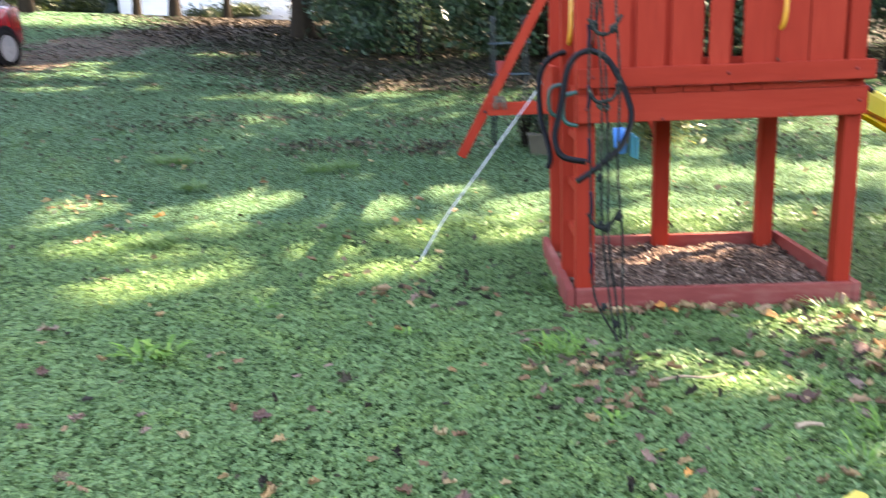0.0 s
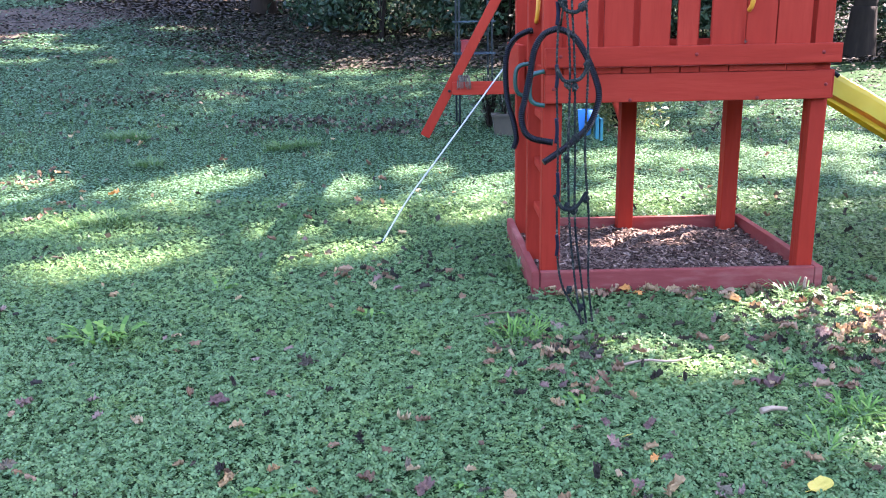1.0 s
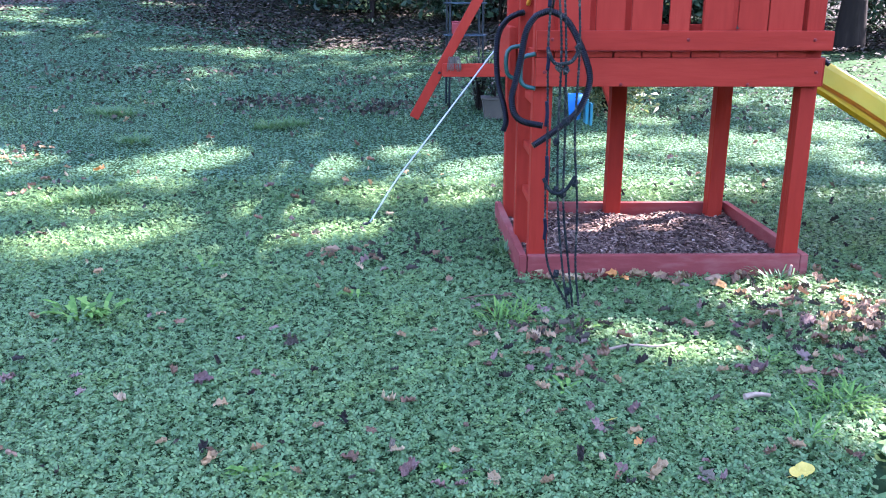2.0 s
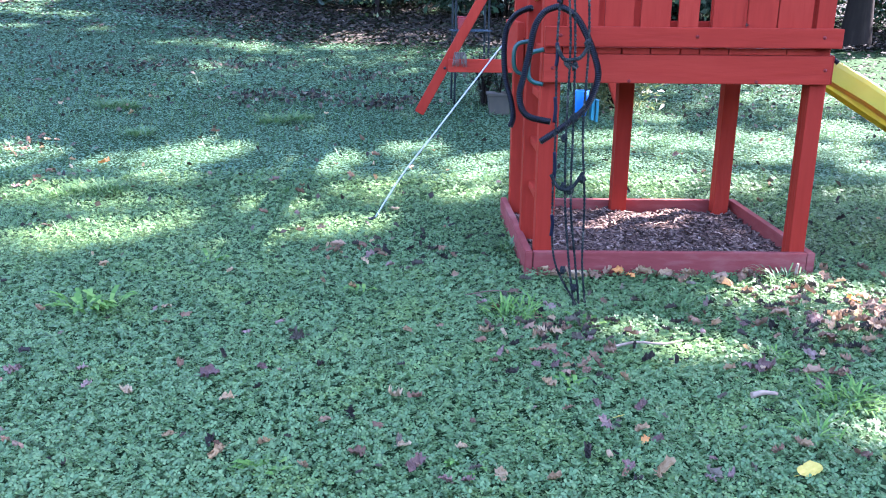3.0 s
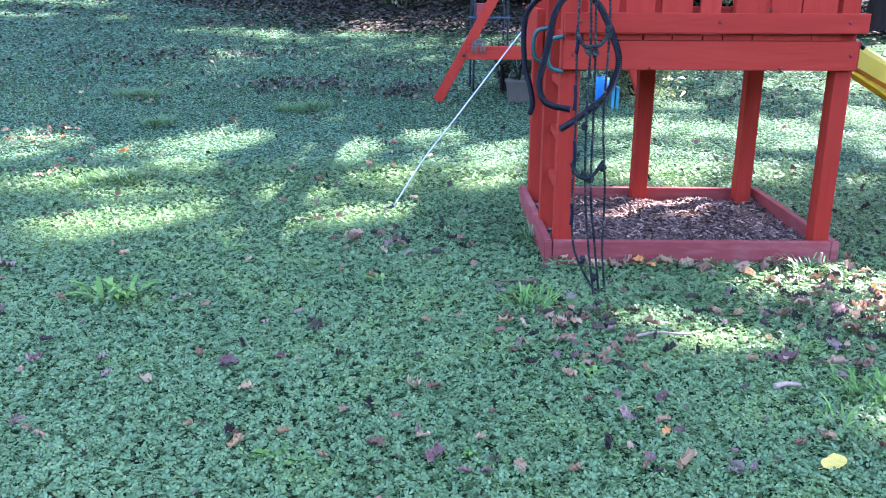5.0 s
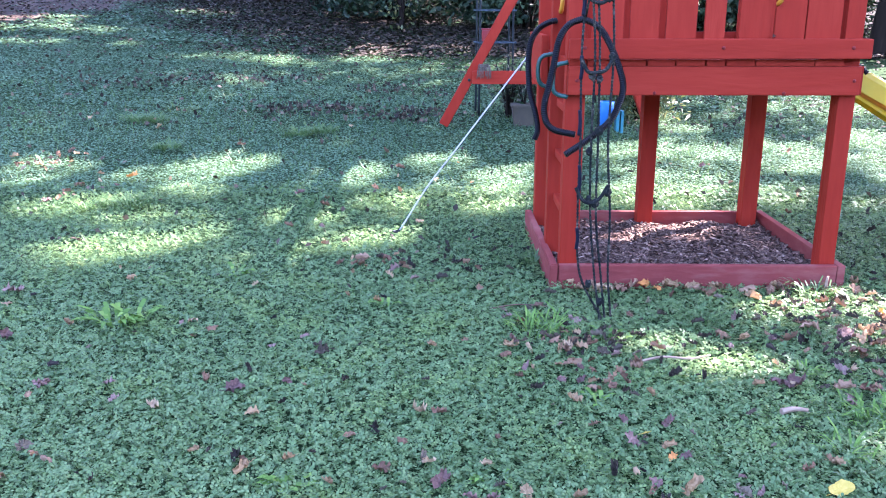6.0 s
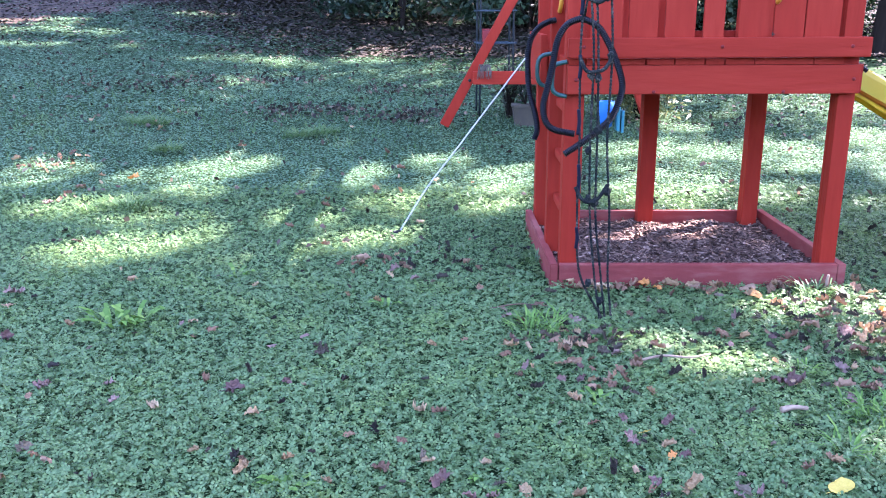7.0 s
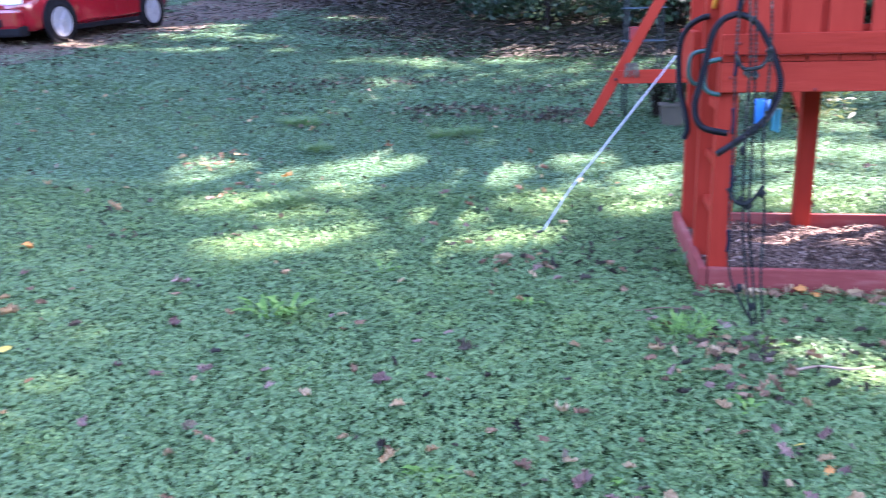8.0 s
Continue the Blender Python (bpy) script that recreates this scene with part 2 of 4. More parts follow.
def lathe(profile, sides=24, axis="z", bm=None):
    bm = bm or bmesh.new()
    rings = []
    for r, h in profile:
        ring = []
        for k in range(sides):
            a = 2 * math.pi * k / sides
            x, y = r * math.cos(a), r * math.sin(a)
            ring.append(bm.verts.new((x, y, h) if axis == "z" else (h, x, y)))
        rings.append(ring)
    for u, v in zip(rings, rings[1:]):
        for k in range(sides):
            bm.faces.new((u[k], u[(k + 1) % sides], v[(k + 1) % sides], v[k])).smooth = True
    for ring in (rings[0], rings[-1]):
        if len(ring) > 2:
            bm.faces.new(ring)
    bmesh.ops.recalc_face_normals(bm, faces=bm.faces)
    return bm


def quad_mesh(name, verts, per=4):
    """A mesh of separate polygons of per corners from an array (n, per, 3)."""
    n = len(verts)
    me = bpy.data.meshes.new(name)
    me.vertices.add(n * per)
    me.vertices.foreach_set("co", np.ascontiguousarray(verts, dtype=np.float32).ravel())
    me.loops.add(n * per)
    me.loops.foreach_set("vertex_index", np.arange(n * per, dtype=np.int32))
    me.polygons.add(n)
    me.polygons.foreach_set("loop_start", np.arange(0, n * per, per, dtype=np.int32))
    me.update(calc_edges=True)
    return me


rng = np.random.default_rng(5)


def leaf_quads(places, size, flat=0.6, spread=0.35, up=None):
    """One bent four-cornered leaf at each place, facing roughly up (flat near 1) or any way (0)."""
    n = len(places)
    nrm = rng.normal(size=(n, 3))
    nrm /= np.linalg.norm(nrm, axis=1, keepdims=True)
    nrm = nrm * (1 - flat) + np.array(up if up is not None else (0, 0, 1.0)) * flat
    nrm /= np.linalg.norm(nrm, axis=1, keepdims=True)
    d = rng.normal(size=(n, 3))
    d -= nrm * (d * nrm).sum(1, keepdims=True)
    d /= np.linalg.norm(d, axis=1, keepdims=True)
    s = np.cross(nrm, d)
    size = (size * rng.uniform(0.6, 1.35, n))[:, None]
    base, tip = places - d * size * 0.5, places + d * size * 0.5
    mid = places + d * size * 0.08 + nrm * size * 0.12
    return np.stack([base, mid + s * size * spread, tip, mid - s * size * spread], 1)


def ground_height(x, y):
    x, y = np.asarray(x, float), np.asarray(y, float)
    v, u = np.maximum(y - 1.2, 0), np.maximum(-x - 1.5, 0)
    rise = 0.079 * (v - 0.6 * (1 - np.exp(-v / 0.6)))
    rise = np.where(rise > 1.95, 1.95 + (rise - 1.95) * 0.2, rise)
    side = 0.073 * (u - 2 * (1 - np.exp(-u / 2))) * np.clip(v / 5, 0, 1)
    side = np.where(side > 0.9, 0.9 + (side - 0.9) * 0.2, side)
    return rise + side + 0.012 * np.sin(x * 2.1 + 0.6 * y) * np.sin(y * 1.7 - 0.4 * x)


def drive_middle(y):
    return -10.0 + 0.14 * (y - 9.5)


def under_litter(x, y):
    """How far a spot lies inside the leaf-covered strip under the shrubs (above 0: inside)."""
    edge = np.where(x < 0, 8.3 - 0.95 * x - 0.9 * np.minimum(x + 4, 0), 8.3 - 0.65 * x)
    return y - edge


# ---- ground ----
def build_ground():
    xs = np.concatenate([-np.geomspace(400, 8, 26), np.linspace(-7.5, 7.5, 61), np.geomspace(8, 400, 26)])
    ys = np.concatenate([-np.geomspace(400, 7, 22), np.linspace(-6.5, 14, 83), np.geomspace(14.5, 500, 34)])
    bm = bmesh.new()
    grid = [[bm.verts.new((x, y, float(ground_height(x, y)) - 0.045)) for x in xs] for y in ys]
    for a, b in zip(grid, grid[1:]):
        for i in range(len(xs) - 1):
            bm.faces.new((a[i], a[i + 1], b[i + 1], b[i])).smooth = True
    ob = part("ground", bm, soil_mat)
    tagged(ob, "clover lawn soil rising gently towards the woods", "ground", kind="structure")


build_ground()


def in_base(x, y, m=0.0):
    return (x > -m) & (x < 1.4 + m) & (y > -m) & (y < 1.17 + m)


def view_spread(n, y0, y1, left, right):
    """Spots over the lawn that widen with the distance, thicker close by."""
    y = y0 + (y1 - y0) * rng.random(n)
    d = y + 4.0
    x = -0.5 + d * (left + (right - left) * rng.random(n))
    return x, y


def build_clover():
    x, y = [], []
    for a, b, dens in ((-2.35, -1.4, 14500), (-1.4, 0.2, 9600), (0.2, 2.2, 4600)):
        n = int((b - a) * (a + b + 8) / 2 * 1.45 * dens)
        X, Y = view_spread(n, a, b, -0.85, 0.6)
        x.append(X), y.append(Y)
    x, y = np.concatenate(x), np.concatenate(y)
    patch = np.sin(x * 3.1 + 1.3 * np.sin(y * 2.3)) * np.sin(y * 2.7 + 1.1 * np.sin(x * 1.9))
    keep = ~in_base(x, y, 0.004) & (rng.random(len(x)) < 0.93 + 0.07 * np.sign(patch))
    x, y = x[keep], y[keep]
    n = len(x)
    z = ground_height(x, y) - 0.036 + 0.048 * rng.random(n) ** 0.85
    size = rng.uniform(0.006, 0.0122, n) * (1 + 0.12 * np.maximum(y, 0))
    heading = rng.uniform(0, 2 * np.pi, n)
    tilt = rng.normal(0, 0.36, (n, 2))
    shape = ((0, 0.08, 0), (0.46, 0.55, 0.14), (0.27, 1.0, 0.08), (-0.27, 1.0, 0.08), (-0.46, 0.55, 0.14))
    tone = np.sin(x * 5.3 + 2 * np.sin(y * 3.9 + 1)) * np.sin(y * 6.1 + 1.7 * np.sin(x * 4.3)) + rng.normal(0, 0.3, n)
    leaflets = []
    for k in range(3):
        a = heading + k * 2.094 + rng.normal(0, 0.15, n)
        c, s = np.cos(a), np.sin(a)
        corners = []
        for u, v, w in shape:
            px, py = (u * c - v * s) * size, (u * s + v * c) * size
            corners.append(np.stack([x + px, y + py, z + w * size + px * tilt[:, 0] + py * tilt[:, 1]], 1))
        leaflets.append(np.stack(corners, 1))
    leaflets = np.concatenate(leaflets)
    pale, near = np.tile(tone > 0.78, 3), np.tile(y < 0.2, 3)
    for some, mat, label in ((~pale, clover_mat, "dense low blue-green clover covering the lawn"), (pale, pale_clover_mat, "patches of paler yellow-green clover in the lawn")):
        tagged(part("clover", quad_mesh("clover", leaflets[some & near], 5), mat), label, "clover", kind="stuff")
        kite = leaflets[some & ~near]
        kite = np.stack([kite[:, 0], kite[:, 1], (kite[:, 2] + kite[:, 3]) / 2, kite[:, 4]], 1)
        tagged(part("clover", quad_mesh("clover", kite), mat), label, "clover", kind="stuff")


build_clover()


def build_far_grass():
    parts = []
    for a, b, dens, size in ((2.0, 5.0, 3200, 0.0215), (5.0, 10.0, 1450, 0.033), (10.0, 20.0, 430, 0.06), (20.0, 29.0, 80, 0.11)):
        n = int((b - a) * (a + b + 8) / 2 * 1.7 * dens)
        x, y = view_spread(n, a, b, -1.05, 0.65)
        keep = rng.random(n) > np.clip((under_litter(x, y) + 2.2 + 1.2 * np.sin(x * 2.1 + y) * np.sin(y * 1.7)) / 4.0, 0, 1)
        keep &= (np.abs(x - drive_middle(y)) > 1.5 + 0.3 * np.sin(y * 2.3) + rng.normal(0, 0.12, n)) | (rng.random(n) < 0.06)
        x, y = x[keep], y[keep]
        p = np.stack([x, y, ground_height(x, y) - 0.03 + rng.uniform(0.1, 0.7, len(x)) * size], 1)
        parts.append(leaf_quads(p, size, flat=0.76, spread=0.34))
    n = 95000
    x, y = rng.normal(-1.0, 5.0, n), rng.normal(-2.2, 4.0, n)
    inside = (x + 0.5 > -0.85 * (y + 4)) & (x + 0.5 < 0.6 * (y + 4)) & (y > -2.35)
    x, y = x[~inside & ~in_base(x, y, 0.05)], y[~inside & ~in_base(x, y, 0.05)]
    p = np.stack([x, y, ground_height(x, y) - 0.03 + rng.uniform(0.005, 0.03, len(x))], 1)
    away = 1 + 0.09 * np.hypot(x + 0.5, y + 2.5)
    ob = part("lawn_clover", quad_mesh("lawn_clover", leaf_quads(p, 0.062 * away, flat=0.68, spread=0.32)), clover_mat)
    tagged(ob, "low green clover of the open lawn around", "clover", kind="stuff")
    ob = part("lawn_grass", quad_mesh("lawn_grass", np.concatenate(parts)), far_grass_mat)
    tagged(ob, "short mixed grass and clover of the far lawn", "grass", kind="stuff")


build_far_grass()


def build_litter():
    parts = []
    for a, b, dens, size in ((4.0, 9.0, 110, 0.055), (9.0, 18.0, 420, 0.07), (18.0, 30.0, 110, 0.13)):
        n = int((b - a) * (a + b + 8) / 2 * 1.7 * dens)
        x, y = view_spread(n, a, b, -1.05, 0.7)
        inside = under_litter(x, y)
        drift = 0.5 + 0.5 * np.sin(x * 1.3 + np.sin(y * 0.9)) * np.sin(y * 1.1 + x * 0.4)
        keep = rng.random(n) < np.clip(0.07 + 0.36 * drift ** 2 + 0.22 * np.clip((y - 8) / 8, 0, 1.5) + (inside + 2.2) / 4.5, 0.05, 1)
        x, y = x[keep], y[keep]
        p = np.stack([x, y, ground_height(x, y) + rng.uniform(0.0, 0.04, len(x))], 1)
        parts.append(leaf_quads(p, size, flat=0.72, spread=0.4))
    x, y = view_spread(15000, 0.6, 10.0, -1.0, 0.65)
    clump = np.sin(x * 5.1 + 2 * np.sin(y * 4.3)) * np.sin(y * 4.7 + 1.5 * np.sin(x * 3.7))
    keep = ~in_base(x, y, 0.02) & (rng.random(len(x)) < 0.02 + 0.14 * np.clip((y - 3) / 4, 0, 1.3) + 0.3 * (clump > 0.8) * np.clip((y + 0.5) / 4, 0.1, 1))
    x, y = [x[keep]], [y[keep]]
    for mx, my, sx, sy, n in ((-2.15, 5.03, 0.34, 0.22, 190), (-1.63, 5.09, 0.2, 0.16, 80), (-0.9, 4.75, 0.34, 0.26, 210), (-1.32, 6.32, 0.3, 0.25, 80), (-3.44, 6.58, 0.4, 0.3, 110),
                              (-4.1, 6.18, 0.25, 0.22, 50), (-2.7, 6.94, 0.45, 0.3, 110), (-0.58, 5.98, 0.2, 0.25, 40), (-4.72, 6.09, 0.3, 0.2, 40), (-3.7, 2.72, 0.16, 0.24, 25), (2.2, 4.2, 0.5, 0.5, 60)):
        x.append(rng.normal(mx, sx * 0.8, n)), y.append(rng.normal(my, sy * 0.8, n))
    x, y = np.concatenate(x), np.concatenate(y)
    ob = part("lawn_leaves", quad_mesh("lawn_leaves", leaf_quads(np.stack([x, y, ground_height(x, y) + 0.016], 1), 0.05, flat=0.45, spread=0.34)), lawn_leaf_mat)
    tagged(ob, "small dry brown leaves strewn over the lawn", "leaves", kind="stuff")
    y = rng.uniform(6, 24, 5000)
    x = drive_middle(y) + rng.normal(0, 1.5, 5000)
    parts.append(leaf_quads(np.stack([x, y, ground_height(x, y) + 0.012], 1), 0.07, flat=0.7, spread=0.4))
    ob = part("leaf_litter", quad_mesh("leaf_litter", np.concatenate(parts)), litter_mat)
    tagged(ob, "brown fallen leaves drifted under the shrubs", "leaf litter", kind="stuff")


build_litter()


# ---- play tower ----
W, D, P = 1.4, 1.17, 0.089
tower = thing("play_tower", (0, 0, 0), "red painted timber play tower over a sandbox of wood chips", "play tower")


def timber(name, lo, hi, mat=None, parent=None, label="", bevel=0.005):
    span = [b - a for a, b in zip(lo, hi)]
    auto = (red_wood_x, red_wood_y, red_wood)[span.index(max(span))]
    return part(name, box(lo, hi, bevel), mat or auto, parent or tower, label)


# sandbox frame
timber("base_beam", (0.04, 0.0, -0.03), (1.36, 0.038, 0.089), dusty_red, label="dusty weathered red base beam")
part("base_beam", bar((0.017, 0.0, 0.03), (-0.012, D, 0.03), 0.038, 0.122, 0.005), dusty_red, tower, "dusty weathered red base beam")
timber("base_beam", (1.362, 0.0, -0.03), (1.4, D, 0.091), dusty_red, label="dusty weathered red base beam")
timber("base_beam", (0.04, D - 0.038, -0.03), (1.36, D, 0.089), dusty_red, label="dusty weathered red base beam")
# posts
for x0, y0, top in ((0.047, 0.042, 2.05), (1.286, 0.042, 2.05), (1.236, D - 0.13, 2.05), (0.623, D - 0.13, 2.4), (0.013, D - 0.13, 2.4), (0.014, 0.385, 2.05)):
    timber("post", (x0, y0, -0.02), (x0 + min(P, 1.362 - x0), y0 + P, top))
# deck rim
timber("rim_board", (0.05, 0.001, 0.89), (1.357, 0.039, 1.018))
timber("rim_board", (1.361, 0.042, 0.89), (1.385, D - 0.01, 1.018))
timber("rim_board", (0.05, D - 0.038, 0.89), (1.357, D, 1.018))
timber("rim_board", (-0.026, 0.5, 0.888), (0.01, D + 0.03, 1.14))
# deck boards, their ends showing between rim and rail
for a, b, end in ((0.054, 0.131, 0.012), (0.135, 0.264, 0.004), (0.269, 0.396, 0.01), (0.403, 0.525, 0.003), (0.531, 0.660, 0.006), (0.666, 0.748, 0.005), (0.754, 0.881, 0.006), (0.886, 1.145, 0.009), (1.148, 1.278, 0.01)):
    timber("deck_board", (a, end, 1.0195), (b, D - 0.02, 1.0475 + rng.uniform(-0.002, 0.002)), bevel=0.003)
# rails
timber("rail", (0.046, -0.036, 1.053), (1.376, 0.001, 1.139))
timber("rail", (1.361, 0.003, 1.053), (1.377, D, 1.139))
timber("rail", (0.05, D, 1.051), (1.366, D + 0.036, 1.14))
timber("rail", (0.046, -0.036, 1.78), (1.376, 0.001, 1.868))
timber("rail", (1.361, 0.003, 1.78), (1.377, D, 1.868))
timber("rail", (0.05, D, 1.78), (1.366, D + 0.036, 1.868))
# wall slats
for a, b in ((0.148, 0.286), (0.314, 0.443), (0.474, 0.608), (0.644, 0.734), (0.796, 0.93), (0.952, 1.085), (1.09, 1.243), (1.265, 1.343)):
    timber("slat", (a, 0.004, 1.056), (b, 0.024, 1.85), bevel=0.003)
for a, b in ((0.14, 0.27), (0.276, 0.402), (0.408, 0.545), (0.551, 0.67), (0.676, 0.775), (0.78, 0.912), (0.966, 1.078), (1.148, 1.26), (1.266, 1.34)):
    timber("slat", (a, D - 0.024, 1.056), (b, D - 0.004, 1.85), bevel=0.003)
for i in range(4):
    timber("slat", (1.344, 0.14 + 0.09 * i, 1.056), (1.364, 0.2 + 0.09 * i, 1.85), bevel=0.003)
# ladder rungs on the open side
for z in (0.34, 0.57, 0.82):
    timber("rung", (0.046, 0.115, z - 0.02), (0.086, 0.39, z + 0.02), bevel=0.008)
# bolts
for x, y, z in ((0.722, -0.036, 1.1), (1.328, 0.001, 0.955), (0.09, 0.001, 0.955), (0.44, 0.001, 0.9), (1.02, 0.001, 0.9), (1.29, -0.036, 1.1), (0.115, -0.036, 1.1)):
    bm = lathe([(0.001, -0.0025), (0.006, -0.002), (0.008, 0.001), (0.008, 0.004)], 12)
    bmesh.ops.transform(bm, matrix=pose(x, y - 0.003, z, -90), verts=bm.verts)
    part("bolt", bm, bolt_mat, tower, "bolt head under red paint")
# climbing handles
part("grip_handle", tube([(0.05, 0.02, 1.035), (0.0, 0.02, 1.022), (-0.014, 0.02, 0.995), (-0.016, 0.02, 0.925), (0.004, 0.02, 0.893), (0.052, 0.02, 0.88)], 0.0105, 10, 6), green_plastic, tower, "dark green plastic grip handle")
part("grip_handle", tube([(0.02, 0.37, 1.055), (-0.03, 0.37, 1.043), (-0.05, 0.37, 1.01), (-0.05, 0.37, 0.94), (-0.03, 0.37, 0.905), (0.02, 0.37, 0.892)], 0.0105, 10, 6), green_plastic, tower, "dark green plastic grip handle")
for x, y, up in ((0.05, 0.375, 0.0), (0.955, -0.002, 0.035)):
    part("hand_hold", tube([(x, y, 1.252 + up), (x, y - 0.03, 1.27 + up), (x + 0.003, y - 0.045, 1.32 + up), (x + 0.006, y - 0.045, 1.42 + up), (x + 0.008, y - 0.03, 1.48 + up), (x + 0.008, y, 1.5 + up)], 0.011, 10, 6), amber_and_slide_shade, tower, "amber yellow plastic hand hold")
# swing beam end bracket and rope arm above
timber("swing_beam", (0.555, D - 0.12, 2.18), (0.645, 4.3, 2.32))
timber("rope_arm", (0.05, -0.75, 1.96), (0.139, 0.04, 2.05))


# ---- wood chips ----
def build_chips():
    n = 11000
    x, y = rng.uniform(0.045, 1.355, n), rng.uniform(0.045, D - 0.045, n)
    heap = 0.022 + 0.02 * np.sin(x * 5) * np.sin(y * 6) + 0.012 * np.sin(x * 17 + 3 * y)
    c = np.stack([x, y, heap + rng.uniform(-0.012, 0.012, n)], 1)
    ln, wd, th = 0.007 + 0.024 * rng.random(n) ** 2, rng.uniform(0.002, 0.008, n), rng.uniform(0.0012, 0.004, n)
    a, tip = rng.uniform(0, 2 * np.pi, n), rng.normal(0, 0.3, n)
    u = np.stack([np.cos(a) * np.cos(tip), np.sin(a) * np.cos(tip), np.sin(tip)], 1) * ln[:, None]
    v = np.stack([-np.sin(a), np.cos(a), rng.normal(0, 0.25, n)], 1) * wd[:, None]
    w = np.stack([0 * a, 0 * a, th], 1)
    top = np.stack([c - u - v + w, c + u - v + w, c + u + v + w, c - u + v + w], 1)
    s1 = np.stack([c - u - v + w, c - u - v - w, c + u - v - w, c + u - v + w], 1)
    s2 = np.stack([c - u + v + w, c + u + v + w, c + u + v - w, c - u + v - w], 1)
    ob = part("wood_chips", quad_mesh("wood_chips", np.concatenate([top, s1, s2])), mulch_mat)
    tagged(ob, "brown shredded wood chips filling the sandbox", "wood chips", kind="stuff")


build_chips()
bm = bmesh.new()
rows = [[bm.verts.new((0.039 + 1.322 * i / 24, 0.039 + (D - 0.078) * j / 20, 0.012 + 0.02 * math.sin((0.039 + 1.322 * i / 24) * 5) * math.sin((0.039 + 1.09 * j / 20) * 6))) for i in range(25)] for j in range(21)]
for a, b in zip(rows, rows[1:]):
    for i in range(24):
        bm.faces.new((a[i], a[i + 1], b[i + 1], b[i])).smooth = True
tagged(part("chip_bed", bm, mulch_mat), "packed brown bed under the wood chips", "wood chips", kind="stuff")


# ---- swing A-frame ----
AY = 4.22
frame_stand = thing("swing_frame", (0.545, AY, 0.19), "red painted timber A-frame at the end of the swing beam", "swing frame")
for foot, top in ((-1.12, 0.0), (0.82, 0.03)):
    part("leg", bar((foot, 0, 0.02), (top, 0, 2.05), 0.095, 0.09, 0.006), red_wood, frame_stand)
part("crossbar", box((-0.85, -0.09, 0.405), (0.6, -0.047, 0.525), 0.006), red_wood_x, frame_stand)
for s in (-1, 1):
    bm = lathe([(0.001, -0.01), (0.014, -0.006), (0.014, 0.002)], 10)
    bmesh.ops.transform(bm, matrix=pose(-0.13 + s * 0.75, -0.047, 0.44, -90), verts=bm.verts)
    part("bolt", bm, dark_metal, frame_stand, "dark metal bolt")
tuft = thing("fibre_tuft", (-0.2, AY - 0.07, 0.716), "frayed grey fibre tuft lying on the red crossbar", "tuft")
tuft.scale = (0.65, 0.65, 0.75)
bm = bmesh.new()
for i in range(46):
    a, k = rng.uniform(-0.085, 0.085), rng.uniform(0.5, 1.0)
    tube([(a * 0.5, 0.02, 0.03), (a * 0.8, -0.005, 0.04 + 0.045 * k), (a * 1.15, -0.05, 0.05 * k), (a * 1.25 + rng.normal(0, 0.01), -0.062, -0.1 * k)], 0.0045, 4, 3, taper=0.4, bm=bm)
for i in range(10):
    a = rng.uniform(-0.06, 0.06)
    tube([(a, 0.03, 0.005), (a * 0.8, 0.0, 0.05), (a * 1.2, -0.04, 0.008)], 0.012, 5, 3, taper=0.7, bm=bm)
part("fibre", bm, grey_mat, tuft)

# ---- tether cable from the tower to the lawn ----
tether = thing("tether_cable", (0, 0, 0), "white coated tether cable tied to the tower", "cable")
part("cable", tube([(0.03, 1.13, 1.075), (-0.041, 1.1, 1.011), (-0.25, 1.05, 0.745), (-0.461, 1.0, 0.474), (-0.62, 0.965, 0.27), (-0.78, 0.93, 0.02)], 0.0045, 8, 8), cable_mat, tether)
part("clip", tube([(-0.78, 0.93, 0.02), (-0.8, 0.91, 0.012), (-0.82, 0.93, 0.012), (-0.8, 0.95, 0.012), (-0.78, 0.93, 0.02)], 0.005, 6, 6), dark_metal, tether, "small metal clip")

# ---- black corrugated tubing ----
hose = thing("corrugated_hose", (0, 0, 0), "black corrugated plastic hose hung in loops on the post", "hose")
part("loop", tube([(0.072, -0.14, 0.732), (-0.016, -0.12, 0.749), (-0.055, -0.12, 0.786), (-0.067, -0.12, 0.855), (-0.05, -0.12, 0.934), (-0.031, -0.12, 1.03), (-0.011, -0.12, 1.137), (0.024, -0.12, 1.196), (0.064, -0.12, 1.217), (0.1, -0.12, 1.22), (0.163, -0.12, 1.185), (0.216, -0.12, 1.103), (0.258, -0.12, 1.008), (0.275, -0.12, 0.935), (0.261, -0.12, 0.862), (0.22, -0.13, 0.787), (0.124, -0.16, 0.712), (0.025, -0.18, 0.649)], 0.0142, 12, 10, ribs=0.07, step=0.0042), black_tube, hose)
part("loop", tube([(0.03, 0.36, 1.212), (-0.006, 0.35, 1.204), (-0.054, 0.35, 1.175), (-0.093, 0.35, 1.111), (-0.102, 0.35, 1.004), (-0.09, 0.35, 0.869), (-0.062, 0.35, 0.772), (-0.048, 0.35, 0.689), (-0.061, 0.35, 0.638)], 0.0142, 12, 10, ribs=0.07, step=0.0042), black_tube, hose)
part("hanger_cord", tube([(0.1, -0.12, 1.235), (0.11, -0.3, 1.5), (0.1, -0.5, 1.955)], 0.005, 6, 6), rope_mat, hose)
tail = thing("hose_end", (0, 0, 0), "short black hose end beside the slide", "hose")
part("tube", tube([(1.36, 0.3, 1.035), (1.42, 0.3, 1.03), (1.47, 0.3, 1.005), (1.52, 0.3, 0.97)], 0.011, 10, 8, ribs=0.1, step=0.006), black_tube, tail)

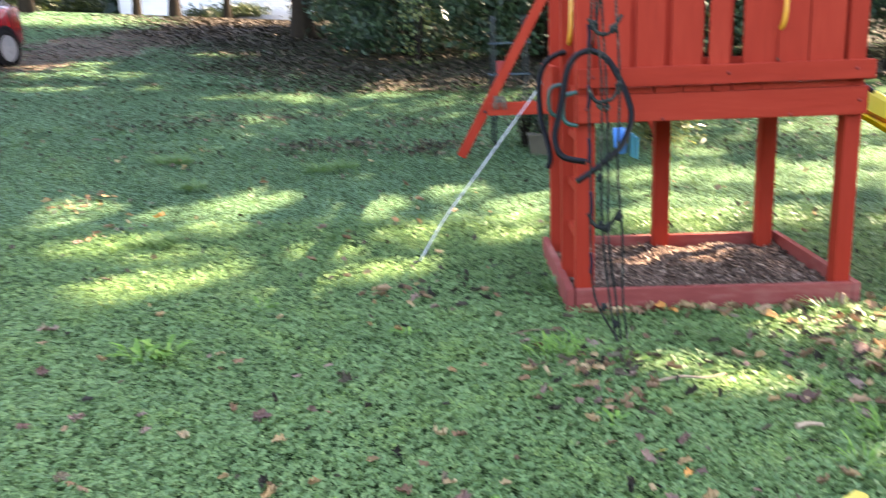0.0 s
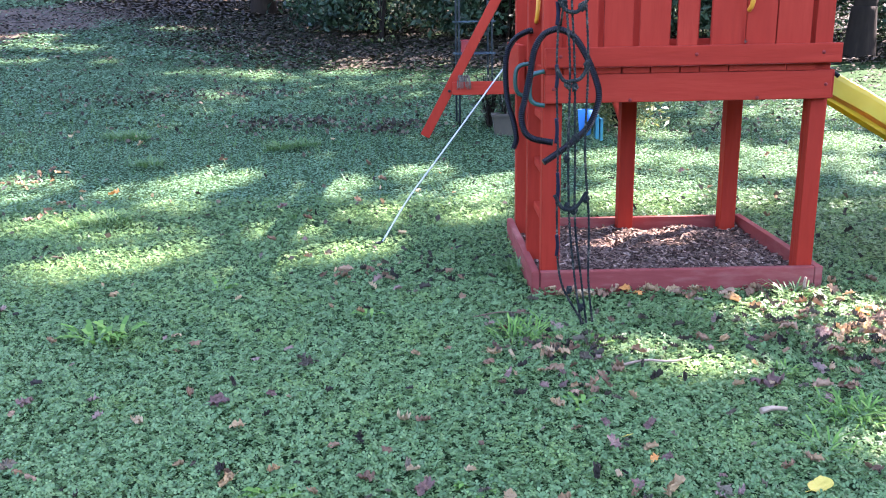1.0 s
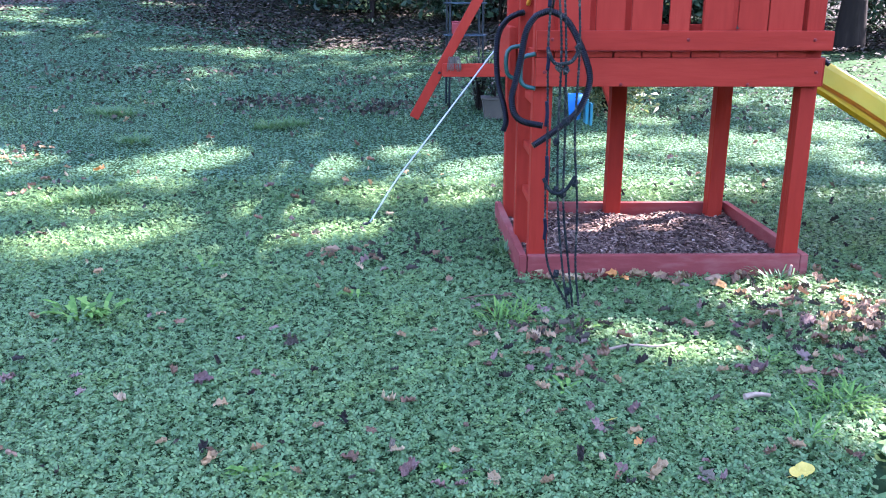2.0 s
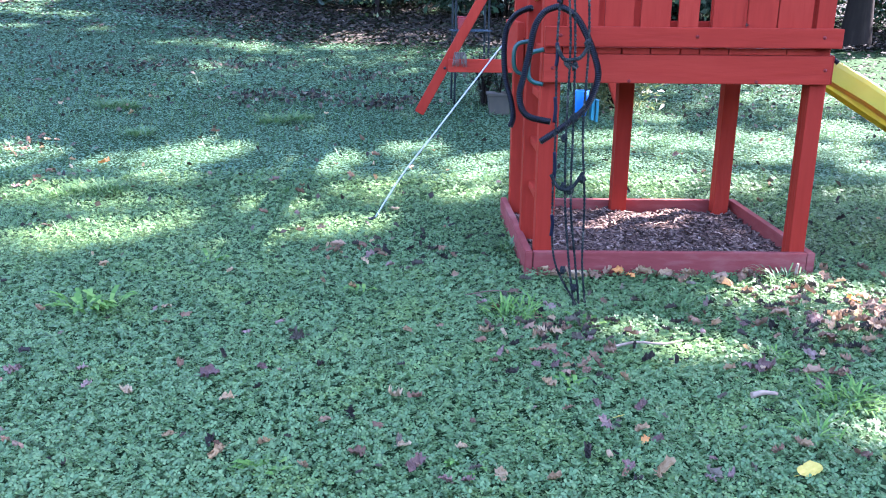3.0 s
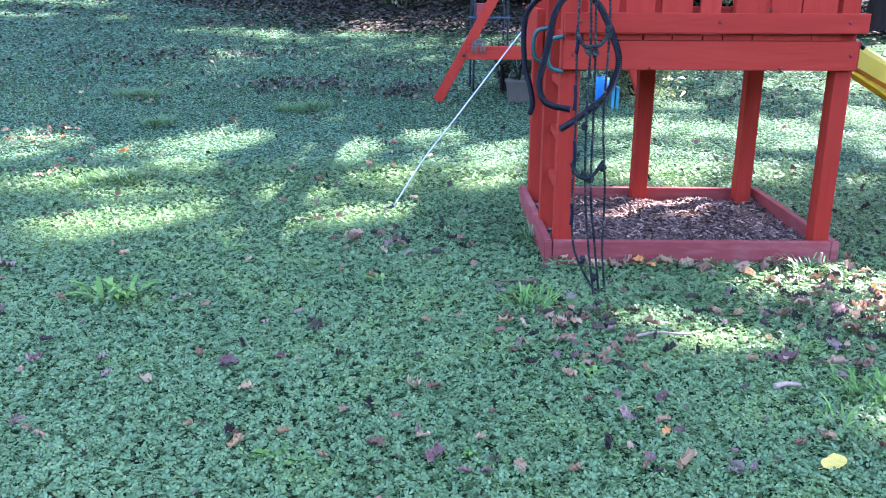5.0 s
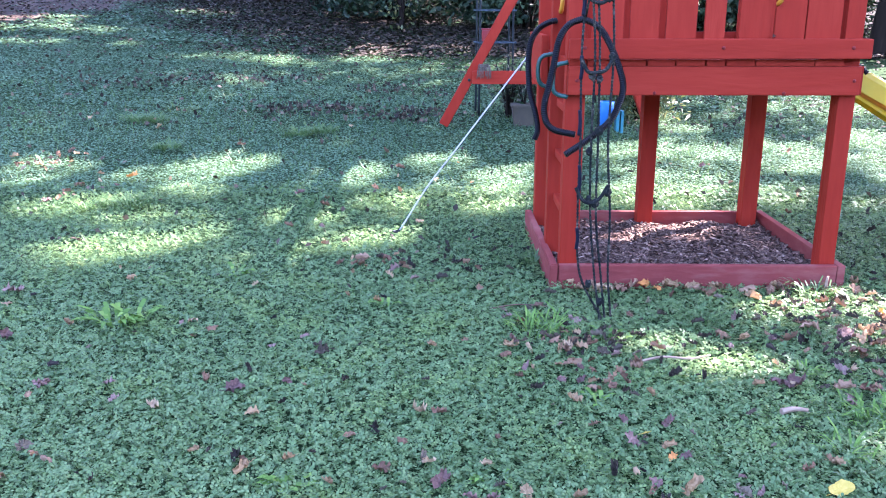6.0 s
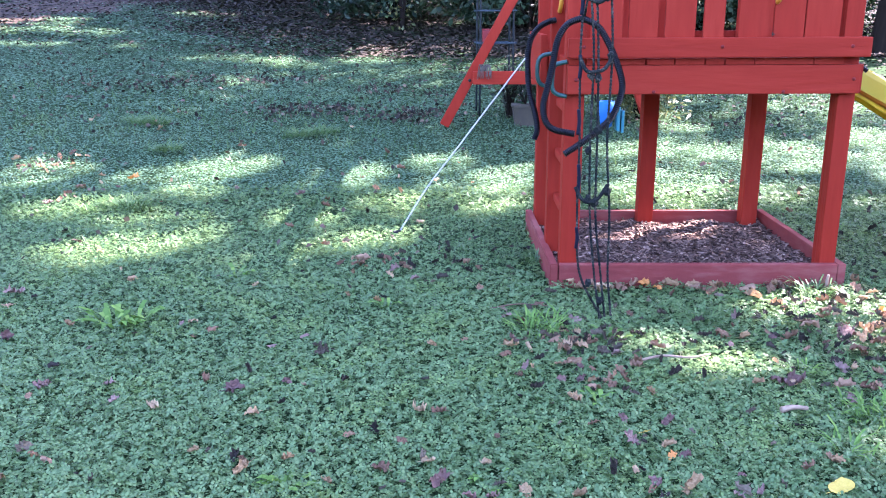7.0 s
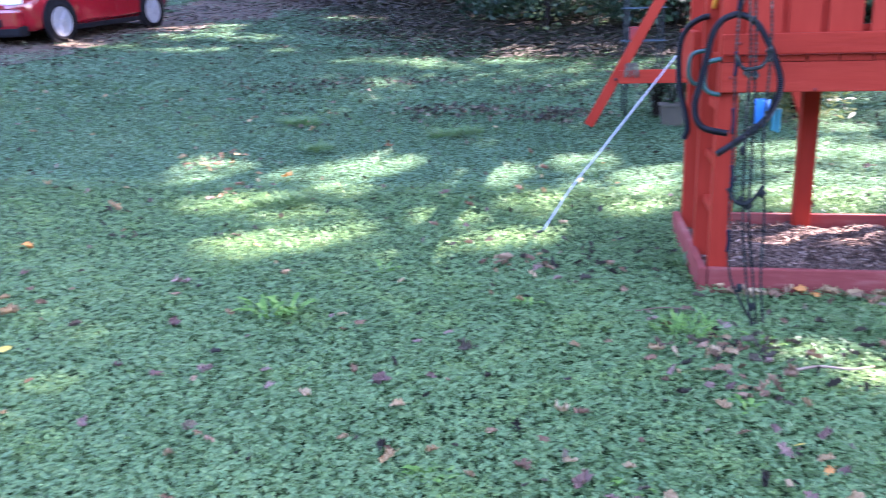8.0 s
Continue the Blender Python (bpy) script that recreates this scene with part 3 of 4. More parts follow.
# ---- rope ladder, hanging slack ----
ladder = thing("rope_ladder", (0.1, -0.5, 0), "slack dark rope ladder hanging from an arm to the grass", "rope ladder")


def hung(xs, zs, wob=0.004):
    return [(x + rng.normal(0, wob), rng.normal(0, wob), z) for x, z in zip(xs, zs)]


for xs in ((-0.065, -0.06, -0.062, -0.058, -0.05, -0.03, 0.066), (-0.05, -0.045, -0.02, -0.012, 0.0, 0.02, 0.06), (-0.03, -0.02, 0.005, 0.014, 0.025, 0.048, 0.085), (0.03, 0.037, 0.054, 0.064, 0.071, 0.08, 0.1)):
    bm = tube(hung(xs, (1.96, 1.45, 1.1, 0.75, 0.45, 0.2, 0.0)), 0.0048, 8, 14, ribs=0.2, step=0.008)
    part("rope", bm, rope_mat, ladder)
for z, d in ((1.3, 0.0), (1.03, 0.01), (0.52, 0.0)):
    part("rung", tube([(-0.068, -0.012, z + 0.05), (-0.04, -0.02, z), (0.0, -0.02, z - 0.012 + d), (0.03, -0.02, z + 0.01), (0.062, -0.014, z + 0.06)], 0.0075, 8, 8), rope_mat, ladder)
for x, z0, z1 in ((-0.066, 1.0, 1.09), (-0.064, 0.78, 0.88), (-0.067, 1.24, 1.33), (-0.056, 0.53, 0.66), (-0.055, 0.31, 0.4)):
    part("sleeve", tube([(x, -0.004, z0), (x + 0.004, -0.004, (z0 + z1) / 2), (x, -0.004, z1)], 0.0075, 8, 6), navy_mat, ladder, "navy blue sleeve")
for x, z in ((-0.02, 1.015), (0.006, 1.0), (0.053, 1.09), (-0.015, 0.52), (0.012, 0.505), (0.06, 0.55), (0.0, 0.16), (0.05, 0.08), (-0.045, 1.33), (0.03, 1.31), (0.015, 0.8), (-0.02, 0.72)):
    bm = bmesh.new()
    bmesh.ops.create_icosphere(bm, subdivisions=2, radius=0.0155, matrix=Matrix.Translation((x, -0.01, z)) @ Matrix.Diagonal((1, 1, 1.25, 1)))
    for v in bm.verts:
        v.co += (v.co - Vector((x, -0.01, z))) * 0.22 * math.sin(v.co.z * 700 + v.co.x * 500)
    part("knot", bm, rope_mat, ladder)

# ---- slide ----
slide = thing("slide", (1.41, 0.32, -0.055), "bright yellow plastic slide leading off the tower deck", "slide")
run = [(0.0, 1.0), (0.1, 0.985), (0.28, 0.89), (0.7, 0.64), (1.1, 0.4), (1.5, 0.17), (1.75, 0.13), (2.0, 0.12)]


def slide_strip(section):
    bm = bmesh.new()
    rows = [[bm.verts.new((x, y, z + h)) for y, h in section] for x, z in run]
    for a, b in zip(rows, rows[1:]):
        for i in range(len(section) - 1):
            bm.faces.new((a[i], a[i + 1], b[i + 1], b[i]))
    bmesh.ops.solidify(bm, geom=bm.faces[:], thickness=0.012)
    bmesh.ops.recalc_face_normals(bm, faces=bm.faces)
    return bm


part("bed", slide_strip([(0.05, -0.01), (0.12, -0.035), (0.25, -0.045), (0.38, -0.035), (0.45, -0.01)]), yellow_plastic, slide)
for s in (0, 1):
    y0 = 0.0 if s == 0 else 0.45
    part("side_wall", slide_strip([(y0, -0.05), (y0 + 0.004, 0.03), (y0 + 0.012, 0.055), (y0 + 0.025, 0.065), (y0 + 0.04, 0.058), (y0 + 0.048, 0.03), (y0 + 0.05, -0.02)]), yellow_plastic, slide)
    if s:
        continue
    # the side's orange shading, put in as an amber strip
    part("side_shading", slide_strip([(y0 + 0.001, -0.052), (y0 + 0.012, -0.066), (y0 + 0.03, -0.07)]), amber_and_slide_shade, slide, "amber strip standing for the shading low on the slide")


# ---- things behind the tower ----
def build_stand():
    st = thing("plant_stand", (-0.07, 4.95, 0.225), "tall weathered blue-grey metal plant stand on the lawn", "plant stand", turn=6)
    for x in (-0.17, 0.17):
        for y in (-0.13, 0.13):
            part("leg", tube([(x, y, 0), (x * 0.98, y, 0.55), (x * 0.96, y, 1.3)], 0.011, 8, 6), dark_metal, st)
    for z in (0.42, 0.72, 1.03):
        for a, b in (((-0.19, -0.14), (0.19, -0.14)), ((-0.19, 0.14), (0.19, 0.14)), ((-0.19, -0.14), (-0.19, 0.14)), ((0.19, -0.14), (0.19, 0.14))):
            part("shelf_bar", bar((*a, z), (*b, z), 0.022, 0.016, 0.003), dark_metal if z < 0.5 else teal_metal, st)
        for i in range(6):
            y = -0.1 + 0.04 * i
            part("shelf_wire", tube([(-0.18, y, z), (0, y, z - 0.003), (0.18, y, z)], 0.004, 6, 2), dark_metal, st)
    pot = thing("red_box", (-0.14, 4.93, 0.955), "small red plastic box on the metal stand", "box")
    part("body", box((-0.06, -0.06, 0), (0.06, 0.06, 0.11), 0.01), red_plastic, pot)
    part("lid", box((-0.065, -0.065, 0.11), (0.065, 0.065, 0.125), 0.004), red_plastic, pot)


build_stand()


def leaf_plant(name, at, label, category, radius, height, n, leaf, mat, stems=7, spread=0.28):
    pl = thing(name, at, label, category)
    bm = bmesh.new()
    for i in range(stems):
        a, r = rng.uniform(0, 6.28), rng.uniform(0.2, 0.8) * radius
        tube([(0.1 * r * math.cos(a), 0.1 * r * math.sin(a), 0), (0.5 * r * math.cos(a), 0.5 * r * math.sin(a), height * 0.5), (r * math.cos(a), r * math.sin(a), height * rng.uniform(0.7, 1.0))], 0.012 * max(1, height), 6, 4, taper=0.3, bm=bm)
    part("stem", bm, bark_mat, pl)
    p = rng.normal(size=(n, 3)) * 0.5
    p = np.stack([p[:, 0] * radius, p[:, 1] * radius, np.clip(0.55 + p[:, 2] * 0.5, 0.06, 1.25) * height], 1)
    lump = np.sin(p[:, 0] * 4.4 / radius + 1) * np.sin(p[:, 1] * 4.1 / radius) * np.sin(p[:, 2] * 5 / height)
    p = p[lump > -0.22]
    part("leaves", quad_mesh("leaves", leaf_quads(p, leaf, 0.25, spread)), mat, pl)
    return pl


planter = thing("planter", (0.2, 4.45, 0.17), "weathered beige square planter on the grass", "planter")
bm = bmesh.new()
bmesh.ops.create_cone(bm, cap_ends=True, segments=4, radius1=0.13, radius2=0.165, depth=0.2, matrix=pose(0, 0, 0.1, 0, 0, 45))
bmesh.ops.bevel(bm, geom=bm.edges[:], offset=0.008, segments=2, affect="EDGES")
part("body", bm, terracotta, planter)
part("rim", box((-0.125, -0.125, 0.185), (0.125, 0.125, 0.212), 0.006), terracotta, planter)
leaf_plant("potted_plant", (0.2, 4.45, 0.38), "sparse green plant growing in the beige planter", "plant", 0.16, 0.3, 160, 0.05, bush_mat, 5)
leaf_plant("shrub", (1.37, 4.7, 0.21), "yellow-green leafy shrub behind the play tower", "shrub", 0.36, 0.62, 2600, 0.085, yellow_bush_mat, 16, 0.13)
leaf_plant("shrub", (0.57, 5.0, 0.24), "low green shrub beside the planter", "shrub", 0.3, 0.4, 900, 0.055, bush_mat, 9)

leaf_plant("sapling", (-1.5, 12.6, float(ground_height(-1.5, 12.6))), "thin sapling with bright yellow-green leaves before the bushes", "sapling", 0.45, 1.5, 260, 0.09, yellow_bush_mat, 5)
leaf_plant("sapling", (3.2, 11.0, float(ground_height(3.2, 11.0))), "thin sapling with yellowing leaves at the wood's edge", "sapling", 0.5, 1.4, 300, 0.09, yellow_bush_mat, 5)
leaf_plant("dry_plant", (0.07, 4.75, 0.21), "straggly dried plant beside the planter", "plant", 0.2, 0.55, 520, 0.045, undergrowth_mat, 16, 0.18)
leaf_plant("dry_plant", (0.45, 4.7, 0.21), "straggly dried plant beside the planter", "plant", 0.22, 0.45, 560, 0.045, undergrowth_mat, 16, 0.18)
bucket = thing("bucket_swing", (0.73, 2.9, 0.325), "blue plastic bucket seat hung on ropes under the beam", "swing")
bm = lathe([(0.03, 0.035), (0.046, 0.045), (0.056, 0.15), (0.062, 0.24), (0.056, 0.24), (0.048, 0.15), (0.04, 0.06), (0.02, 0.055)], 20)
part("seat", bm, blue_plastic, bucket)
part("side_panel", box((0.078, -0.06, 0.01), (0.1, 0.06, 0.2), 0.006), teal_plastic, bucket, "teal plastic panel")
part("side_panel", box((0.112, -0.05, -0.005), (0.135, 0.05, 0.17), 0.006), teal_plastic, bucket, "teal plastic panel")
for s in (-1, 1):
    part("rope", tube([(s * 0.085, 0, 0.23), (s * 0.1 - 0.1, 0, 1.0), (s * 0.1 - 0.3, 0, 1.83)], 0.007, 6, 4), rope_mat, bucket)


# ---- shrubs and trees ----
def tree_trunk(base, height, r, lean=(0, 0), limbs=5, bm=None):
    bm = bm or bmesh.new()
    x, y, z = base
    path = [(x + lean[0] * t + 0.12 * math.sin(t * 5 + x), y + lean[1] * t + 0.1 * math.sin(t * 4 + y), z - 0.15 + height * t) for t in (0, 0.04, 0.2, 0.4, 0.6, 0.8, 1.0)]
    tube(path, r, 14, 5, taper=0.35, bm=bm)
    tube([path[0], (x + (path[1][0] - x) * 0.6, path[1][1], z + 0.3), (path[1][0], path[1][1], z + 0.75)], r * 1.3, 14, 6, taper=0.7, bm=bm)
    for i in range(limbs):
        t = 0.45 + 0.5 * i / max(1, limbs)
        a = i * 2.4 + x
        p = Vector((x + lean[0] * t, y + lean[1] * t, z + height * t))
        ln = height * 0.32 * (1.2 - t * 0.5)
        tube([p, p + Vector((math.cos(a) * ln * 0.5, math.sin(a) * ln * 0.5, ln * 0.25)), p + Vector((math.cos(a) * ln, math.sin(a) * ln, ln * 0.42))], r * 0.38, 8, 4, taper=0.25, bm=bm)
    return bm


def plant_tree(base, height, r, label, crown=None, n=1500, leaf=0.3, mat=None, lean=(0, 0), sieve=None, limbs=5):
    """A trunk with limbs and a crown of clumps; crown: middle and radii of the foliage."""
    tr = thing("tree", base, label, "tree")
    part("trunk", tree_trunk((0, 0, 0), height, r, lean, limbs), bark_mat, tr)
    if crown:
        c, rad = np.array(crown[0]), np.array(crown[1])
        k = max(6, n // 60)
        q = rng.normal(size=(k, 3))
        q *= (rng.random(k) ** 0.4 / np.linalg.norm(q, axis=1))[:, None]
        q = np.repeat(c + q * rad, n // k, 0) + rng.normal(size=(n // k * k, 3)) * rad.max() * 0.12
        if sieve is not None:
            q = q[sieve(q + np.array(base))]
        part("crown", quad_mesh("crown", leaf_quads(q, leaf, 0.3, 0.38)), mat or canopy_mat, tr)
    return tr


def gh(x, y):
    return float(ground_height(x, y))


# sunny gaps cut in the added crowns overhead, by where their light comes down: x, y, half widths, share of leaves left
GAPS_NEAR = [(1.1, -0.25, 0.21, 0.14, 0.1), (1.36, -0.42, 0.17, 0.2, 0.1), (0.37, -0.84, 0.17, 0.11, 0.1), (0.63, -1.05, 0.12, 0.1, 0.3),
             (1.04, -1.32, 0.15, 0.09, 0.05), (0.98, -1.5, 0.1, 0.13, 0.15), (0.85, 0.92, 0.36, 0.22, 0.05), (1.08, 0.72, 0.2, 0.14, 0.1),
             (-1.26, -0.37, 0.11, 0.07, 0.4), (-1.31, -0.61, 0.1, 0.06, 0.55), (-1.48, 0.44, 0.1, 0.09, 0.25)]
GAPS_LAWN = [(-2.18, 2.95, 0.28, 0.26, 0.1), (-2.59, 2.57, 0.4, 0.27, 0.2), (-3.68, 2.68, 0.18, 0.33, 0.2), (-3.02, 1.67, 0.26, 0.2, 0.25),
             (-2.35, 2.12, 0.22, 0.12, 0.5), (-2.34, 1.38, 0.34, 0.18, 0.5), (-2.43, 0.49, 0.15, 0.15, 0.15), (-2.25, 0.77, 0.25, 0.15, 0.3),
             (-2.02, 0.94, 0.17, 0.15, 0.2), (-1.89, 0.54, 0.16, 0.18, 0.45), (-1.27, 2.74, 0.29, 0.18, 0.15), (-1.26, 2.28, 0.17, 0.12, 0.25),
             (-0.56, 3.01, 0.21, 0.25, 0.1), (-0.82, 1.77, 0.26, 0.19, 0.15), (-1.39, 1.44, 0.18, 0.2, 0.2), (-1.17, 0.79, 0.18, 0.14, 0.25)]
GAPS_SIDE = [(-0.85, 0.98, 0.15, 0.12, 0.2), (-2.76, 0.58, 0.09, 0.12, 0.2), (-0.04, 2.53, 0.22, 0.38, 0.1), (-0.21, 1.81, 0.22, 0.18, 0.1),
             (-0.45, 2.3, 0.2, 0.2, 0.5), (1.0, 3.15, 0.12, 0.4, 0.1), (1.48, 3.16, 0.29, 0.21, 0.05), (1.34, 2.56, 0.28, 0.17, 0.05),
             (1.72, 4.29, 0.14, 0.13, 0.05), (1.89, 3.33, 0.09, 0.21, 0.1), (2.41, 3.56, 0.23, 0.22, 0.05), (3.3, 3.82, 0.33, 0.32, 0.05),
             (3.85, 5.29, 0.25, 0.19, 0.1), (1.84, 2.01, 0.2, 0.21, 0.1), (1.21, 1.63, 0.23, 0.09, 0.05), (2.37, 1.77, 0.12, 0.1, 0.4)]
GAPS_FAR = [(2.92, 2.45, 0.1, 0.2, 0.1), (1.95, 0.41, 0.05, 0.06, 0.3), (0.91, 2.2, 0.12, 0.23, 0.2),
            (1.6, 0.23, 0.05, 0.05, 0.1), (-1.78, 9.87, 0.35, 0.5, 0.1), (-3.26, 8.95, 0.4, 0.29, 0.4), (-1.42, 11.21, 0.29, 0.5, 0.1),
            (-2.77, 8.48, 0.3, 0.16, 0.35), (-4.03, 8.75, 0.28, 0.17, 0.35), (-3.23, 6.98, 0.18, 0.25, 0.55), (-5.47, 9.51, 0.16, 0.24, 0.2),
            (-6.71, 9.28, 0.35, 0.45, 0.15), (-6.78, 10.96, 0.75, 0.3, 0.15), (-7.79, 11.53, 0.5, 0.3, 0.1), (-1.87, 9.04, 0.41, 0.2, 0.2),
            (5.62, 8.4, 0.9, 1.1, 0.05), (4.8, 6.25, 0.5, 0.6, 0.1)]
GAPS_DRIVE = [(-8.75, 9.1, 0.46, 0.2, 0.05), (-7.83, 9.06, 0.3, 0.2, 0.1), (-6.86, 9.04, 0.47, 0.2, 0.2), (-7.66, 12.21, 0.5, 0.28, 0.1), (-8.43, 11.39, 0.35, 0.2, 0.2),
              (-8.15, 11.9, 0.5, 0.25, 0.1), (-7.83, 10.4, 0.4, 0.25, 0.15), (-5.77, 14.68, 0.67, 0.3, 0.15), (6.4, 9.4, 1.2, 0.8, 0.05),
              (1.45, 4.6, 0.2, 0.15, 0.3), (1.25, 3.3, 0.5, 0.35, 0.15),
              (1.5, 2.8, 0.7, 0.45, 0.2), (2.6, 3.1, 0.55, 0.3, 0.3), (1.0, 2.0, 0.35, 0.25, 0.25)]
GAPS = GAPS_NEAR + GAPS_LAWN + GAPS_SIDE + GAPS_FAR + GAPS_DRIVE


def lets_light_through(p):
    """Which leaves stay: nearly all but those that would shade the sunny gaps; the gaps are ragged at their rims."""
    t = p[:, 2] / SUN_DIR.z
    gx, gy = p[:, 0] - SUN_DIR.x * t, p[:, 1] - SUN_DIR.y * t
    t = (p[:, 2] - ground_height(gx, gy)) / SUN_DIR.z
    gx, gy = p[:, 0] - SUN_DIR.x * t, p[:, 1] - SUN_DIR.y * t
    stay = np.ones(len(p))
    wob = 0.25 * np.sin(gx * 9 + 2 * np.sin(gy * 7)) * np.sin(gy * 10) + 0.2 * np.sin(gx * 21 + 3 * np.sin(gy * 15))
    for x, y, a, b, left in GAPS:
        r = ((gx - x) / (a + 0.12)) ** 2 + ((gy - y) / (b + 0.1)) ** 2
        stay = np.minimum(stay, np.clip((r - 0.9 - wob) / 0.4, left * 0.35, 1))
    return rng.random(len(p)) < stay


# shade trees: crowns out of view, added to block sun outside the gaps
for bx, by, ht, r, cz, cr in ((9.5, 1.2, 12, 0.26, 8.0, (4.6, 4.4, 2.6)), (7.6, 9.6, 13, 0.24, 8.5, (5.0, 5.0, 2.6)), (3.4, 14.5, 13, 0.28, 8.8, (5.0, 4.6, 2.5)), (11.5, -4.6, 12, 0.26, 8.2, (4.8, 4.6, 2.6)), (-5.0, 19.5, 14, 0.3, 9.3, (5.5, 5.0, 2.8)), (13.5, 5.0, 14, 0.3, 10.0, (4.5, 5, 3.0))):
    plant_tree((bx, by, gh(bx, by)), ht, r, "tall broadleaf tree whose crown, out of view, is added for shade", ((-1.2, 0.0, cz), cr), 10400, 0.24, canopy_mat, (-1.0, 0.2), lets_light_through)
plant_tree((11.2, 5.6, gh(11.2, 5.6)), 13, 0.28, "tall broadleaf tree with unseen wide boughs added to shade the lawn", ((-5.6, -0.2, 8.4), (4.6, 4.8, 1.9)), 13000, 0.24, canopy_mat, (-1.5, 0.0), lets_light_through)
plant_tree((3.2, 24.5, gh(3.2, 24.5)), 14, 0.28, "tall broadleaf tree deep in the woods, added to shade the far lawn", ((-2.4, -1.2, 9.5), (6.5, 5.0, 2.2)), 14000, 0.27, canopy_mat, (-0.8, -0.3), lets_light_through)
plant_tree((0.35, 16.2, gh(0.35, 16.2)), 13, 0.22, "slender broadleaf tree among the shrubs, its unseen crown added for shade", ((-1.6, -1.0, 8.6), (5.2, 5.0, 2.0)), 12000, 0.24, canopy_mat, (-0.8, -0.3), lets_light_through)
plant_tree((0.9, 14.6, gh(0.9, 14.6)), 12, 0.2, "slender leaning broadleaf tree added to shade the lawn from out of view", ((-0.4, -4.0, 8.3), (3.6, 3.2, 1.3)), 9000, 0.25, canopy_mat, (-0.5, -1.2), lets_light_through)
# boughs over the open lawn, unseen and added for shade
plant_tree((-13.5, 6.0, gh(-13.5, 6.0)), 13, 0.3, "tall broadleaf tree by the drive, its unseen crown added for shade", ((3.0, 2.0, 9.0), (6.0, 6.0, 2.4)), 10400, 0.24, canopy_mat, (1.0, 0.2), lets_light_through)
# bare trunks among the shrubs
for x, y, r in ((6.08, 9.6, 0.2), (-10.92, 26.8, 0.2), (-5.88, 23.5, 0.26), (-12.53, 27.5, 0.15), (-9.54, 28.5, 0.14), (-15.81, 26.0, 0.24), (-18.29, 24.0, 0.2), (8.44, 14.0, 0.2), (4.25, 13.2, 0.14), (10.37, 11.5, 0.16)):
    plant_tree((x, y, gh(x, y)), 11, r, "bare grey-brown tree trunk at the wood's edge", limbs=3)


def shrub(x, y, rx, ry, h, n, leaf, mat, label):
    sh = thing("bush", (x, y, gh(x, y)), label, "bush")
    bm = bmesh.new()
    for i in range(9):
        a, k = i * 0.7 + x, rng.uniform(0.3, 0.85)
        tube([(0.15 * math.cos(a), 0.15 * math.sin(a), -0.1), (0.45 * k * rx * math.cos(a), 0.45 * k * ry * math.sin(a), h * 0.45), (k * rx * math.cos(a), k * ry * math.sin(a), h * rng.uniform(0.7, 0.95))], 0.035, 6, 4, taper=0.3, bm=bm)
    part("branch", bm, bark_mat, sh)
    k = n // 45
    q = rng.normal(size=(k, 3))
    q *= (rng.random(k) ** 0.33 / np.linalg.norm(q, axis=1))[:, None]
    q = q * np.array((rx, ry, h * 0.55)) + np.array((0, 0, h * 0.5))
    q = np.repeat(q, 45, 0) + rng.normal(size=(k * 45, 3)) * np.array((0.2, 0.2, 0.16))
    q = q[q[:, 2] > 0.1]
    part("leaves", quad_mesh("leaves", leaf_quads(q, leaf, 0.2, 0.24)), mat, sh)


for x, y, rx, ry, h in ((-2.62, 18.6, 1.8, 1.7, 4.2), (-1.77, 14.9, 2.2, 1.6, 3.8), (0.85, 13.2, 2.1, 1.5, 3.6), (3.26, 12.2, 1.8, 1.4, 3.0), (5.85, 13.0, 2.2, 1.6, 3.2), (8.86, 11.8, 2.4, 1.6, 3.2), (-3.88, 23.5, 1.6, 1.6, 4.4), (-0.62, 18.5, 3.2, 2.0, 5.0), (4.79, 17.5, 3.5, 2.0, 5.0)):
    shrub(x, y, rx, ry, h, 11000, 0.15, bush_mat, "dense dark green evergreen bush at the wood's edge")
for x, y, rx, ry, h in ((-17.33, 27.5, 2.4, 1.2, 3.2), (-15.75, 29.5, 1.2, 0.8, 0.8), (-9.75, 29.4, 1.6, 0.5, 0.3), (-20.80, 25.0, 2.6, 1.6, 3.0), (-5.95, 29.0, 1.3, 1.2, 2.6)):
    shrub(x, y, rx, ry, h, 3500, 0.16, undergrowth_mat, "loose yellow-green undergrowth below the trees")


def build_woods():
    n = 40000
    a = rng.uniform(radians(20), radians(170), n)
    d = rng.uniform(36, 50, n)
    x, y = d * np.cos(a) - 2, d * np.sin(a)
    z = ground_height(x, y) + 13 * rng.random(n) ** 1.6
    lump = np.sin(x * 0.9) * np.sin(z * 1.1 + x * 0.4) + 0.5 * np.sin(x * 2.3 + z)
    keep = lump > -0.9
    p = np.stack([x, y, z], 1)[keep]
    # low unseen ring behind the camera, added to dim light on front faces
    n = 9000
    a, d = rng.uniform(radians(185), radians(355), n), rng.uniform(16, 24, n)
    x, y = d * np.cos(a), d * np.sin(a) - 1
    z = ground_height(x, y) + 4 * rng.random(n) ** 1.3
    p = np.concatenate([p, np.stack([x, y, z], 1)])
    ob = part("far_woods", quad_mesh("far_woods", leaf_quads(p, 0.9, 0.1, 0.35)), bush_mat)
    tagged(ob, "dense dark green woods closing the yard, with an added unseen ring behind the camera", "woods", kind="stuff")


build_woods()


